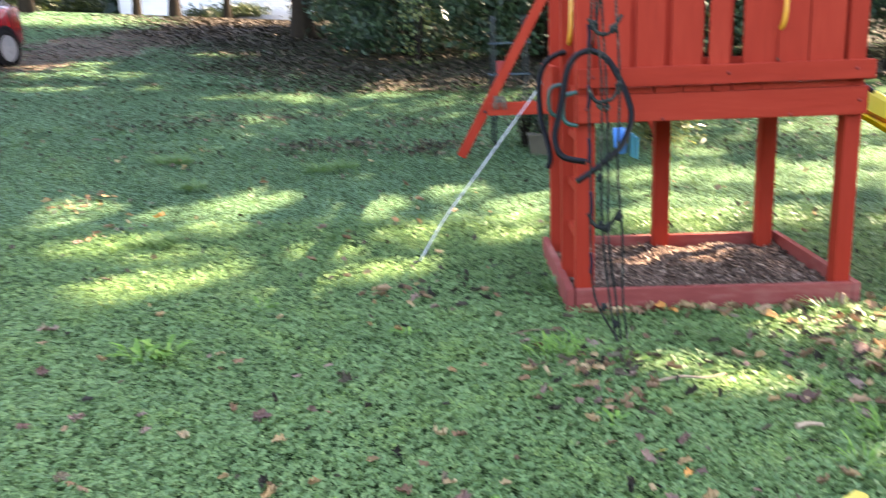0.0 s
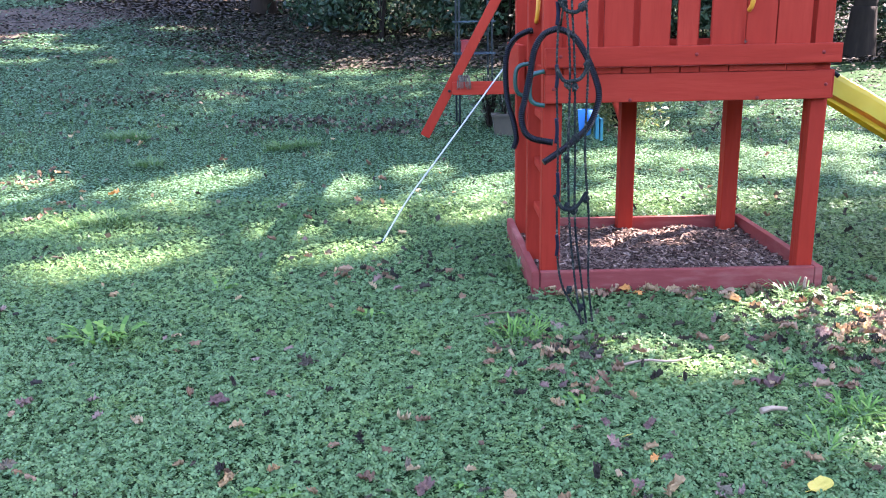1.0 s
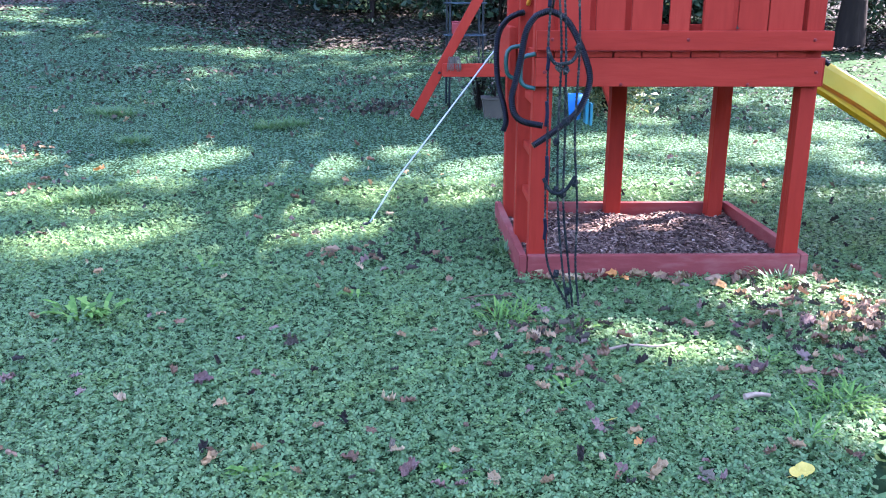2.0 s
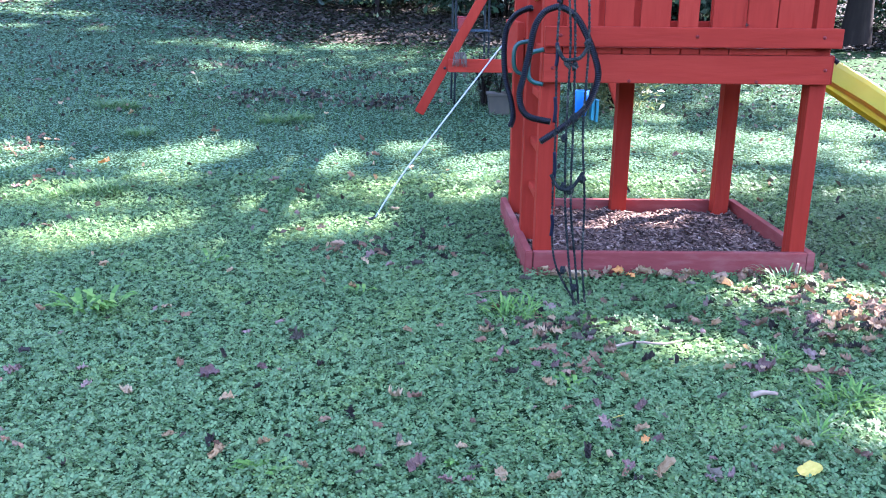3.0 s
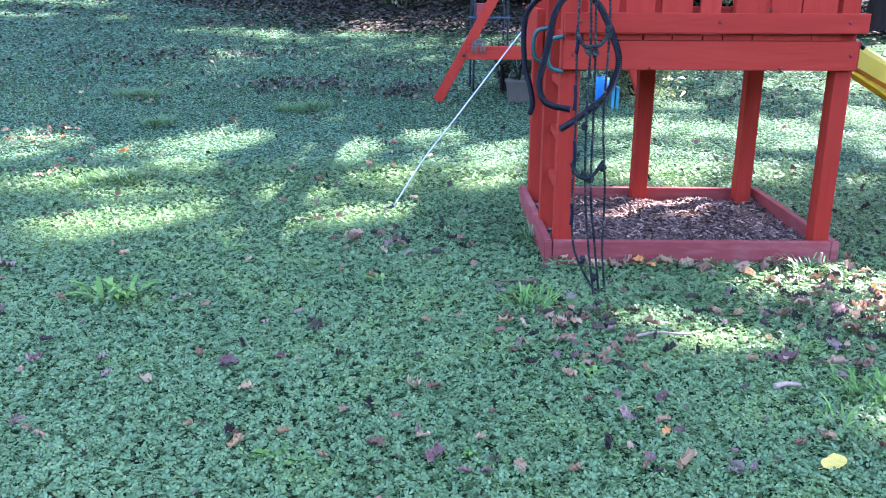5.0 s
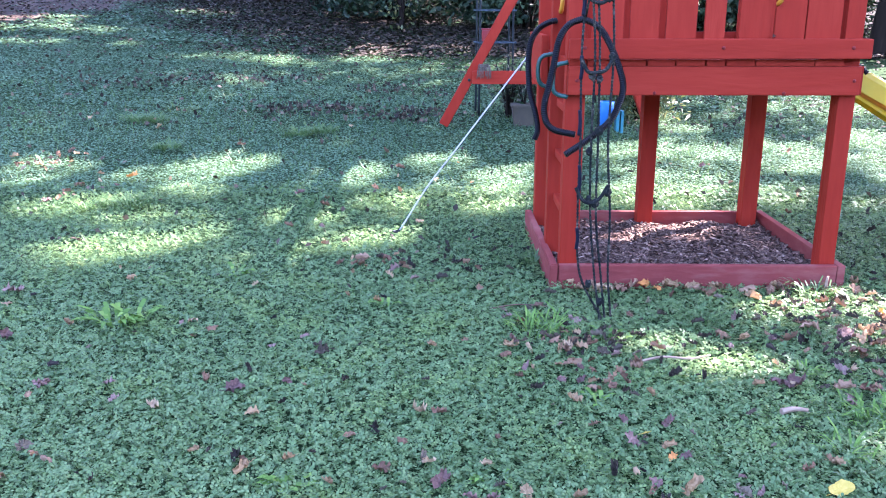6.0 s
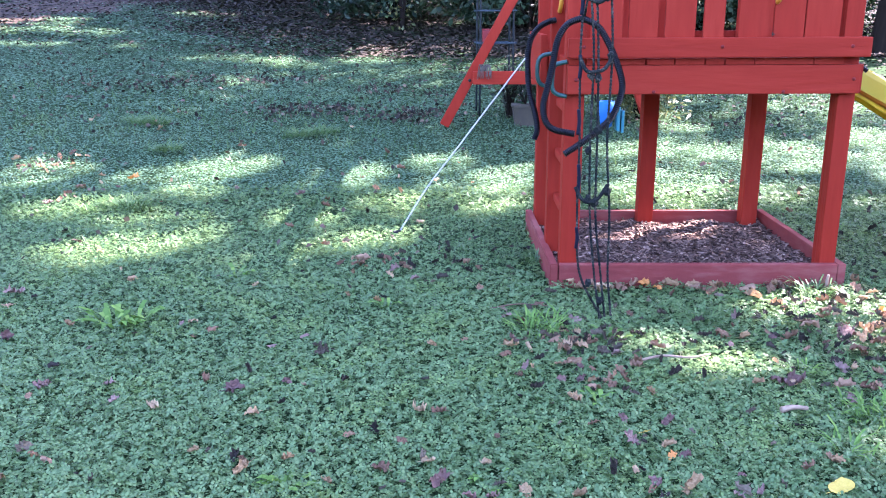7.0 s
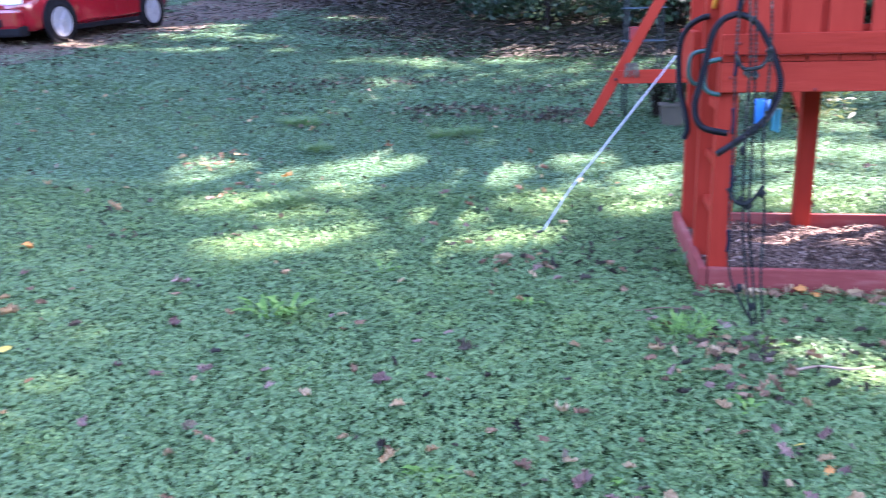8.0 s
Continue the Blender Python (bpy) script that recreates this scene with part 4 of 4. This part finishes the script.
# ---- white house beyond the trees ----
def build_house():
    hx, hy = -10.96, 30.5
    hz = gh(hx, hy) - 0.2
    ho = thing("house", (hx, hy, hz), "white boarded house beyond the trees", "house")
    part("wall", box((-3.4, 0, 0), (3.4, 6, 4.2), 0.02), white_paint, ho)
    for i in range(22):
        part("board", box((-3.4, -0.02, 0.2 + i * 0.18), (3.4, 0.0, 0.2 + i * 0.18 + 0.17), 0.004), white_paint, ho)
    for x in (-2.4, 0.2, 2.4):
        wn = part("window", box((x - 0.5, -0.06, 1.0), (x + 0.5, -0.01, 2.4), 0.01), white_paint, ho)
        part("pane", box((x - 0.42, -0.07, 1.08), (x + 0.42, -0.055, 2.32), 0.004), car_glass, wn)
    bm = bmesh.new()
    prof = [(-0.5, 4.1), (3.0, 6.2), (6.5, 4.1), (6.5, 4.25), (3.0, 6.4), (-0.5, 4.25)]
    ends = [[bm.verts.new((x, y, z)) for y, z in prof] for x in (-3.8, 3.8)]
    bm.faces.new(ends[0])
    bm.faces.new(ends[1][::-1])
    for i in range(6):
        bm.faces.new((ends[0][i], ends[0][(i + 1) % 6], ends[1][(i + 1) % 6], ends[1][i]))
    bmesh.ops.recalc_face_normals(bm, faces=bm.faces)
    part("roof", bm, shingle_mat, ho)


build_house()


# ---- gravel drive and parked car ----
bm = bmesh.new()
rows = []
for j in range(30):
    y = 4 + j
    cx = -10.0 + 0.14 * (y - 9.5)
    rows.append([bm.verts.new((cx + s + 0.22 * math.sin(y * 1.7 + s) + 0.12 * math.sin(y * 4.1), y, gh(cx + s, y) - 0.026)) for s in (-1.9, -0.8, 0, 0.8, 1.75)])
for a, b in zip(rows, rows[1:]):
    for i in range(4):
        bm.faces.new((a[i], a[i + 1], b[i + 1], b[i]))
tagged(part("driveway", bm, gravel_mat), "pale gravel drive under the parked car", "driveway", kind="structure")


def build_car():
    car = thing("car", (-9.95, 10.6, gh(-9.95, 10.6) - 0.08), "red hatchback car parked on the gravel drive", "car", turn=-5.4)
    car.rotation_euler[0] = math.atan(0.066)
    # stations along the length: y, underside, shoulder, half width at sill, half width at shoulder
    table = [(-2.12, 0.42, 0.62, 0.55, 0.58), (-2.05, 0.28, 0.72, 0.72, 0.74), (-1.85, 0.2, 0.8, 0.84, 0.85), (-1.3, 0.2, 0.92, 0.87, 0.88), (-0.7, 0.2, 0.98, 0.88, 0.89), (0.6, 0.2, 1.02, 0.88, 0.89), (1.4, 0.22, 1.06, 0.87, 0.88), (1.9, 0.3, 1.04, 0.82, 0.84), (2.05, 0.4, 0.95, 0.74, 0.76)]
    bm = bmesh.new()
    rings = []
    for y, lo, hi, a, b in table:
        half = [(a * 0.9, lo), (a, lo + 0.1), (b, (lo + hi) / 2 + 0.05), (b * 0.99, hi - 0.06), (b * 0.93, hi)]
        ring = half + [(-x, z) for x, z in half[::-1]]
        rings.append([bm.verts.new((x, y, z)) for x, z in ring])
    for u, v in zip(rings, rings[1:]):
        for i in range(10):
            bm.faces.new((u[i], u[(i + 1) % 10], v[(i + 1) % 10], v[i])).smooth = True
    bm.faces.new(rings[0])
    bm.faces.new(rings[-1][::-1])
    bmesh.ops.recalc_face_normals(bm, faces=bm.faces)
    part("body", bm, car_red, car)
    bm = bmesh.new()
    cab = [[bm.verts.new((s * w, y, z)) for s in (-1, 1)] for y, z, w in ((-0.95, 0.95, 0.78), (-0.25, 1.44, 0.62), (1.1, 1.48, 0.62), (1.95, 1.02, 0.72))]
    for u, v in zip(cab, cab[1:]):
        bm.faces.new((u[0], u[1], v[1], v[0]))
    for s in (0, 1):
        bm.faces.new([c[s] for c in cab])
    bmesh.ops.recalc_face_normals(bm, faces=bm.faces)
    part("cabin_glass", bm, car_glass, car, "dark tinted windows")
    part("roof", box((-0.63, -0.25, 1.435), (0.63, 1.12, 1.5), 0.03), car_red, car)
    for s in (-1, 1):
        for y in (-1.3, 1.28):
            bm = lathe([(0.385, -0.02), (0.39, 0.03), (0.375, 0.034), (0.01, 0.034)], 28, "x")
            bmesh.ops.transform(bm, matrix=pose(s * 0.862, y, 0.325, 0, 0, 0 if s > 0 else 180), verts=bm.verts)
            part("wheel_arch", bm, dark_trim_and_shade, car, "black wheel arch")
            wh = part("wheel", lathe([(0.05, 0.02), (0.06, 0.06), (0.03, 0.075), (0.002, 0.078)], 16, "x"), alloy, car)
            wh.matrix_local = pose(s * 0.85, y, 0.305, 0, 0, 0 if s > 0 else 180)
            part("tyre", lathe([(0.235, -0.08), (0.295, -0.09), (0.31, -0.06), (0.31, 0.03), (0.298, 0.06), (0.245, 0.068), (0.235, 0.05)], 32, "x"), rubber, wh)
            # black disc darkens the gaps between the spokes in place of shade
            part("spoke_gap_shade", lathe([(0.21, 0.012), (0.205, 0.022), (0.02, 0.022)], 28, "x"), dark_trim_and_shade, wh, "dark disc standing for the shaded gaps between the spokes")
            part("rim", lathe([(0.24, 0.055), (0.232, 0.066), (0.215, 0.06), (0.205, 0.02)], 32, "x"), alloy, wh)
            for i in range(7):
                a = 2 * math.pi * i / 7
                bm = bar((0.055, 0.03 * math.cos(a), 0.03 * math.sin(a)), (0.045, 0.22 * math.cos(a), 0.22 * math.sin(a)), 0.045, 0.03, 0.006)
                part("spoke", bm, alloy, wh)
        for y0, y1 in ((-0.78, 0.22), (0.24, 1.0)):
            part("door", box((s * 0.88 - 0.012, y0, 0.3), (s * 0.88 + 0.012, y1, 0.94), 0.02), car_red, car)
        # underbody shade put in as a black strip
        part("underbody_shade", box((s * 0.85 - 0.03, -0.9, 0.15), (s * 0.85 + 0.028, 0.9, 0.235), 0.015), dark_trim_and_shade, car, "black strip standing for the shade under the car")
        part("headlight", box((s * 0.62 - 0.16, -2.11, 0.62), (s * 0.62 + 0.16, -1.9, 0.74), 0.03), lamp_glass, car, "clear headlight")
    part("bumper", box((-0.78, -2.17, 0.26), (0.78, -2.0, 0.56), 0.05), car_red, car)
    part("grille", box((-0.5, -2.19, 0.3), (0.5, -2.16, 0.42), 0.01), dark_trim_and_shade, car, "black lower grille")
    part("lower_bumper", box((-0.8, -2.16, 0.14), (0.8, -1.95, 0.3), 0.04), dark_trim_and_shade, car, "black lower bumper")
    part("number_plate", box((-0.26, -2.2, 0.46), (0.26, -2.165, 0.58), 0.004), white_paint, car, "blank white number plate")


build_car()


# ---- fallen leaves and weeds close by ----
def leaf_mesh(seed, lobes, curl, cup, crumple=0.19):
    r = np.random.default_rng(seed)
    n = 26
    bm = bmesh.new()
    mid = bm.verts.new((0, 0, 0))
    rings = []
    for k in (0.4, 0.72, 1.0):
        ring = []
        for i in range(n):
            a = 2 * math.pi * i / n
            rad = k * (0.6 + 0.4 * abs(math.cos(lobes * a / 2)) ** 0.9 * (0.85 + 0.25 * math.cos(a))) * (1 + r.uniform(-1, 1) * crumple * k)
            x, y = rad * math.cos(a), rad * 0.85 * math.sin(a)
            c = curl * 1.5
            ring.append(bm.verts.new((x, math.sin(y * c) / c, (1 - math.cos(y * c)) / c + cup * x * x + r.normal(0, crumple) * k)))
        rings.append(ring)
    for i in range(n):
        j = (i + 1) % n
        bm.faces.new((mid, rings[0][i], rings[0][j])).smooth = True
        for u, v in zip(rings, rings[1:]):
            bm.faces.new((u[i], v[i], v[j], u[j])).smooth = True
    tube([(-0.5, 0, 0.01), (-0.9, 0.03, 0.03), (-1.25, 0.1, 0.06)], 0.02, 4, 3, bm=bm)
    me = bpy.data.meshes.new("fallen_leaf")
    bm.to_mesh(me)
    bm.free()
    return me


LEAVES = [leaf_mesh(i, lobes, curl, cup) for i, (lobes, curl, cup) in enumerate(((5, 0.9, 0.2), (5, 1.4, 0.35), (3, 2.1, 0.1), (5, 0.6, -0.15), (1, 2.3, 0.15), (1, 1.8, 0.3), (5, 1.8, 0.45), (1, 0.5, 0.08)))]
LEAVES[7] = leaf_mesh(9, 2, 0.5, 0.08, 0.035)
for me in LEAVES:
    me.materials.append(leaf_mat)


def drop_leaf(x, y, size, mesh=None, mat=None, label="dry brown fallen leaf curled on the clover", flat=False):
    size *= 0.86
    ob = new("fallen_leaf", mesh or LEAVES[int(rng.integers(7))])
    m = pose(x, y, gh(x, y) + 0.01 + 0.1 * size, rng.normal(0, 20), rng.normal(0, 20), rng.uniform(0, 360))
    if flat:
        m = pose(x, y, gh(x, y) + 0.014, 8, -6, 30)
    elif rng.random() < 0.3:
        m = m @ pose(0, 0, 0.25 * size, 180)
    ob.matrix_world = m @ Matrix.Diagonal((size, size, size, 1))
    tagged(ob, label, "leaf", group="fallen leaves")
    if mat:
        ob.data = ob.data.copy()
        ob.data.materials[0] = mat


def leaf_set(mat):
    out = []
    for me in LEAVES[:7]:
        me = me.copy()
        me.materials[0] = mat
        out.append(me)
    return out


TAN_SET, BROWN_SET, PURPLE_SET = leaf_set(tan_leaf_mat), leaf_set(brown_leaf_mat), leaf_set(purple_leaf_mat)
# x, y, half width
TAN_SPOTS = [(-0.94, -0.23, 0.024), (-1.4, -0.09, 0.018), (-2.06, -0.6, 0.021), (-0.54, -0.85, 0.022), (-1.45, -1.35, 0.034), (-1.05, -1.76, 0.033), (-0.93, -1.7, 0.023), (-0.8, -1.83, 0.018), (-0.53, -1.72, 0.015), (-0.57, -1.41, 0.04), (-1.22, -1.65, 0.014), (-0.96, 0.15, 0.022), (0.1, 0.0, 0.027), (-0.17, -0.86, 0.022), (-0.02, -0.86, 0.031), (0.21, -1.26, 0.025), (-0.06, -1.31, 0.031), (0.18, -1.62, 0.024), (-0.36, -1.73, 0.021), (0.06, -1.76, 0.02), (0.19, -1.85, 0.037), (-0.12, -1.89, 0.023), (0.6, -1.16, 0.024), (0.9, -0.22, 0.043), (0.96, -0.31, 0.03), (0.69, -0.71, 0.035), (1.29, -0.57, 0.034), (0.64, -1.7, 0.024), (1.24, -0.88, 0.031), (-0.8, -0.31, 0.026), (1.37, -0.25, 0.033)]
BROWN_SPOTS = [(-0.66, -1.76, 0.029), (-0.61, -1.6, 0.021), (-0.5, -1.42, 0.026), (-1.06, -1.72, 0.015), (-0.08, -0.35, 0.025), (-0.18, -0.57, 0.026), (0.22, -1.0, 0.033), (0.09, -1.16, 0.032), (0.14, -1.13, 0.024), (0.62, -0.67, 0.038), (1.01, -0.58, 0.07), (1.09, -0.85, 0.088), (1.35, -0.74, 0.039), (0.96, -1.19, 0.032), (0.99, -1.2, 0.028), (0.78, -1.76, 0.031), (0.55, -1.74, 0.027), (0.63, -1.69, 0.024), (-0.95, 0.39, 0.041), (-0.83, 0.44, 0.036), (-0.7, 0.22, 0.029), (0.01, -0.79, 0.032), (-0.05, -1.01, 0.02), (0.08, -1.86, 0.022), (1.25, -0.32, 0.031), (1.43, -0.5, 0.042), (1.31, -0.67, 0.033), (0.73, -0.16, 0.031), (-0.77, -1.57, 0.016), (-0.27, -0.94, 0.025), (-0.34, -0.12, 0.024)]
PURPLE_SPOTS = [(-1.21, -1.23, 0.039), (-1.6, -1.3, 0.022), (-0.49, -1.83, 0.037), (-0.48, -1.78, 0.019), (-1.16, -0.85, 0.019), (-1.04, -1.17, 0.02), (-1.9, -1.18, 0.028), (-0.24, -0.52, 0.029), (0.04, -0.55, 0.034), (-0.23, -0.79, 0.031), (-0.2, -1.06, 0.024), (-0.08, -1.16, 0.022), (-0.01, -1.15, 0.023), (0.08, -1.45, 0.021), (0.22, -1.47, 0.028), (0.08, -1.59, 0.034), (0.22, -1.67, 0.019), (0.35, -1.78, 0.02), (0.37, -1.87, 0.021), (0.31, -1.88, 0.018), (-0.41, -1.9, 0.023), (-0.35, -1.9, 0.018), (0.73, -0.48, 0.027), (0.81, -0.71, 0.021), (1.12, -0.67, 0.052), (0.73, -1.15, 0.045), (0.68, -1.12, 0.029), (0.87, -1.28, 0.028), (0.1, -1.82, 0.025), (0.95, -1.02, 0.03), (-1.05, -0.74, 0.02)]
TAN_SPOTS += [(-1.73, -1.8, 0.033), (-2.02, 0.0, 0.032), (-3.77, 1.36, 0.051), (-4.7, 1.97, 0.078), (-3.06, -0.71, 0.057), (-2.06, -0.6, 0.023), (-2.42, -1.63, 0.02)]
PURPLE_SPOTS += [(-2.49, -0.2, 0.051), (-2.25, -0.74, 0.032), (-2.25, -1.2, 0.031), (-2.06, -1.24, 0.031), (-1.67, -1.16, 0.023), (-2.11, -1.64, 0.027), (-3.43, -0.1, 0.032), (-1.9, -1.18, 0.028)]
for spots, kinds, choice, label in ((TAN_SPOTS, TAN_SET, (4, 5, 4, 2, 5), "dry tan leaf rolled up on the clover"),
                                    (BROWN_SPOTS, BROWN_SET, (0, 1, 6, 2, 5), "dry brown leaf crumpled on the clover"),
                                    (PURPLE_SPOTS, PURPLE_SET, (0, 1, 6, 3), "purple-brown lobed leaf on the clover")):
    for i, (x, y, s) in enumerate(spots):
        drop_leaf(x, y, min(max(s, 0.02) * 1.25, 0.066), kinds[choice[i % len(choice)]], label=label)
drop_leaf(0.59, -1.85, 0.05, LEAVES[7], yellow_leaf_mat, "bright yellow fallen leaf on the clover", True)
drop_leaf(0.13, -1.54, 0.028, LEAVES[7], yellow_leaf_mat, "yellowing fallen leaf on the clover")
drop_leaf(-2.79, -1.12, 0.039, LEAVES[7], yellow_leaf_mat, "bright yellow fallen leaf on the clover")
for x, y, s in ((-2.88, 2.37, 0.06), (0.44, -0.04, 0.045), (0.49, -0.1, 0.03), (1.39, -0.43, 0.042), (0.18, -1.68, 0.022), (-3.78, 0.42, 0.045)):
    drop_leaf(x, y, s, LEAVES[0], orange_leaf_mat, "orange fallen leaf on the lawn")
MIXED = TAN_SET + BROWN_SET + BROWN_SET + PURPLE_SET[:4]


def any_leaf():
    return MIXED[int(rng.integers(len(MIXED)))]


# a row drifted against the base beam
for i in range(24):
    drop_leaf(rng.uniform(0.12, 1.42), rng.uniform(-0.13, -0.03), rng.uniform(0.03, 0.052), (TAN_SET + BROWN_SET)[int(rng.integers(14))], label="dry leaf drifted against the base beam")
# the drift beside the tower's corner
for i in range(75):
    x, y = rng.normal(1.33, 0.24), rng.normal(-0.62, 0.32)
    if not in_base(x, y, 0.04):
        drop_leaf(x, y, 0.02 + 0.035 * rng.random() ** 2, any_leaf())
for mx, my, sx, sy, n in ((-0.82, 0.36, 0.16, 0.16, 12), (0.0, -0.95, 0.18, 0.2, 24), (-3.7, 2.72, 0.16, 0.25, 9), (-3.15, 2.05, 0.15, 0.2, 7), (-1.0, 2.0, 0.3, 0.3, 7)):
    for i in range(n):
        drop_leaf(rng.normal(mx, sx), rng.normal(my, sy), rng.uniform(0.02, 0.04) * (1 + 0.12 * max(0, my)), any_leaf())
for i in range(100):
    x, y = view_spread(1, -2.2, 5.5, -0.8, 0.55)
    if not in_base(x[0], y[0], 0.05):
        drop_leaf(x[0], y[0], rng.uniform(0.014, 0.036) * (1 + 0.12 * max(0, y[0])), any_leaf())


ledge_leaf = new("fallen_leaf", LEAVES[2])
ledge_leaf.matrix_world = pose(0.945, -0.012, 1.148, 12, -8, 70) @ Matrix.Diagonal((0.019, 0.019, 0.019, 1))
tagged(ledge_leaf, "dry tan leaf caught on the red rail", "leaf", group="fallen leaves")


def build_leaf_debris():
    """Small broken leaves between the large ones, joined."""
    x, y = view_spread(900, -2.6, 2.6, -0.85, 0.6)
    clump = np.sin(x * 4.1 + 2 * np.sin(y * 3.3)) * np.sin(y * 3.7 + 1.5 * np.sin(x * 2.7))
    right = np.clip((x + 0.6) / 2.0, 0, 1)
    n = 90
    x = np.concatenate([x, rng.normal(0.12, 0.22, n), rng.normal(-0.62, 0.2, n), rng.normal(1.2, 0.3, 2 * n)])
    y = np.concatenate([y, rng.normal(-0.8, 0.16, n), rng.normal(0.3, 0.2, n), rng.normal(-0.6, 0.3, 2 * n)])
    clump = np.concatenate([clump, np.ones(4 * n)])
    right = np.clip((x + 0.6) / 2.0, 0, 1)
    keep = ~in_base(x, y, 0.04) & (rng.random(len(x)) < 0.12 + 0.35 * (clump > 0.45) + 0.45 * right)
    verts, faces, start = [], [], 0
    for px, py in zip(x[keep], y[keep]):
        me = LEAVES[int(rng.integers(7))]
        size = 0.011 + 0.024 * rng.random() ** 2
        m = pose(px, py, gh(px, py) + 0.012 + 0.1 * size, rng.normal(0, 25), rng.normal(0, 25), rng.uniform(0, 360)) @ Matrix.Diagonal((size, size * rng.uniform(0.5, 1.0), size, 1))
        verts += [tuple(m @ v.co) for v in me.vertices]
        faces += [tuple(start + k for k in f.vertices) for f in me.polygons]
        start += len(me.vertices)
    me = bpy.data.meshes.new("leaf_debris")
    me.from_pydata(verts, [], faces)
    ob = new("leaf_debris", me)
    me.materials.append(lawn_leaf_mat)
    tagged(ob, "small broken brown leaves scattered in the clover", "leaves", kind="stuff")


build_leaf_debris()


def weed(x, y, n, length, width, upright, label, mat=None):
    wd = thing("weed", (x, y, gh(x, y) - 0.02), label, "weed")
    blades = []
    for i in range(n):
        a = rng.uniform(0, 2 * math.pi)
        ln = length * rng.uniform(0.6, 1.2)
        d, s = np.array((math.cos(a), math.sin(a), 0)), np.array((-math.sin(a), math.cos(a), 0))
        o = d * rng.uniform(0, 0.03 + 0.0006 * n) + s * rng.normal(0, 0.02 + 0.0003 * n)
        up = upright * rng.uniform(0.7, 1.2)
        pts = [o, o + d * ln * 0.35 + np.array((0, 0, ln * 0.5 * up)), o + d * ln * 0.75 + np.array((0, 0, ln * 0.7 * up)), o + d * ln + np.array((0, 0, ln * 0.6 * up))]
        ws = [0.3 * width, width, 0.9 * width, 0.05 * width]
        for k in range(3):
            blades.append(np.stack([pts[k] - s * ws[k], pts[k] + s * ws[k], pts[k + 1] + s * ws[k + 1], pts[k + 1] - s * ws[k + 1]]))
    part("leaves", quad_mesh("leaves", np.array(blades)), mat or blade_mat, wd)


for x, y, n, ln, w, up in ((-1.88, -0.56, 16, 0.12, 0.012, 0.75), (-1.8, -0.52, 10, 0.12, 0.011, 1.0), (-1.95, -0.5, 8, 0.11, 0.01, 0.7), (-0.92, -1.8, 13, 0.06, 0.011, 0.7),
                          (-0.77, -0.33, 8, 0.07, 0.008, 0.9), (-0.35, -1.78, 9, 0.05, 0.008, 0.8), (0.03, -1.29, 8, 0.06, 0.008, 0.8), (0.17, -0.69, 9, 0.07, 0.008, 0.8), (-1.54, 0.16, 8, 0.08, 0.01, 0.7)):
    weed(x, y, n, ln, w, up, "broad-leaved green weed in the clover", weed_mat)
for x, y, n, ln in ((0.9, -1.37, 70, 0.085), (0.96, -1.4, 40, 0.08), (0.6, -0.48, 36, 0.11), (0.81, -1.0, 30, 0.06), (-0.13, -0.66, 44, 0.11), (-0.05, -0.6, 24, 0.1), (0.7, -1.62, 20, 0.09), (1.21, -0.12, 40, 0.11),
                    (-2.69, 1.72, 170, 0.1), (-2.6, 1.66, 110, 0.1), (-1.9, 3.97, 150, 0.1), (-1.71, 4.06, 120, 0.1), (-2.93, 3.3, 150, 0.09), (-3.53, 4.35, 170, 0.1), (-3.35, 4.3, 130, 0.1),
                    (-2.89, 1.57, 40, 0.1), (-1.41, 1.66, 26, 0.12), (-0.05, 0.4, 40, 0.1)):
    weed(x, y, n, ln, 0.0035, 0.9, "tuft of fine grass in the clover", weed_mat if y < -0.5 else blade_mat)


def build_blades():
    x, y = view_spread(16000, -2.6, 6, -0.85, 0.6)
    keep = ~in_base(x, y, 0.01)
    x, y = x[keep], y[keep]
    n = len(x)
    a, ln = rng.uniform(0, 6.28, n), rng.uniform(0.02, 0.055, n) * (1 + 0.08 * np.maximum(0, y))
    o = np.stack([x, y, ground_height(x, y) - 0.02], 1)
    d = np.stack([np.cos(a) * 0.6, np.sin(a) * 0.6, 0.9 + 0 * a], 1) * ln[:, None]
    s = np.stack([-np.sin(a), np.cos(a), 0 * a], 1) * (0.0022 * (1 + 0.15 * np.maximum(0, y)))[:, None]
    q = np.stack([o - s, o + s, o + d + s * 0.2, o + d - s * 0.2], 1)
    tagged(part("grass_blades", quad_mesh("grass_blades", q), blade_mat), "thin grass blades among the clover", "grass", kind="stuff")


build_blades()


def twig(points, r, label, mat=None):
    tw = thing("twig", points[0], label, "twig")
    o = Vector(points[0])
    part("stick", tube([Vector(p) - o for p in points], r, 6, 4, taper=0.6), mat or leaf_mat, tw)


twig([(0.6, -1.385, 0.015), (0.64, -1.375, 0.02), (0.69, -1.37, 0.014)], 0.011, "short pale broken stick on the clover", pale_mat)
twig([(0.22, -0.98, 0.012), (0.32, -0.95, 0.02), (0.42, -0.955, 0.016), (0.5, -0.93, 0.02)], 0.006, "bleached dry twig on the grass", pale_mat)
twig([(1.285, -0.07, -0.01), (1.285, -0.072, 0.03), (1.288, -0.075, 0.062)], 0.009, "pale stub standing against the base beam", pale_mat)
twig([(-0.3, -0.4, 0.01), (-0.18, -0.36, 0.016), (-0.05, -0.37, 0.012)], 0.004, "thin brown twig on the clover")
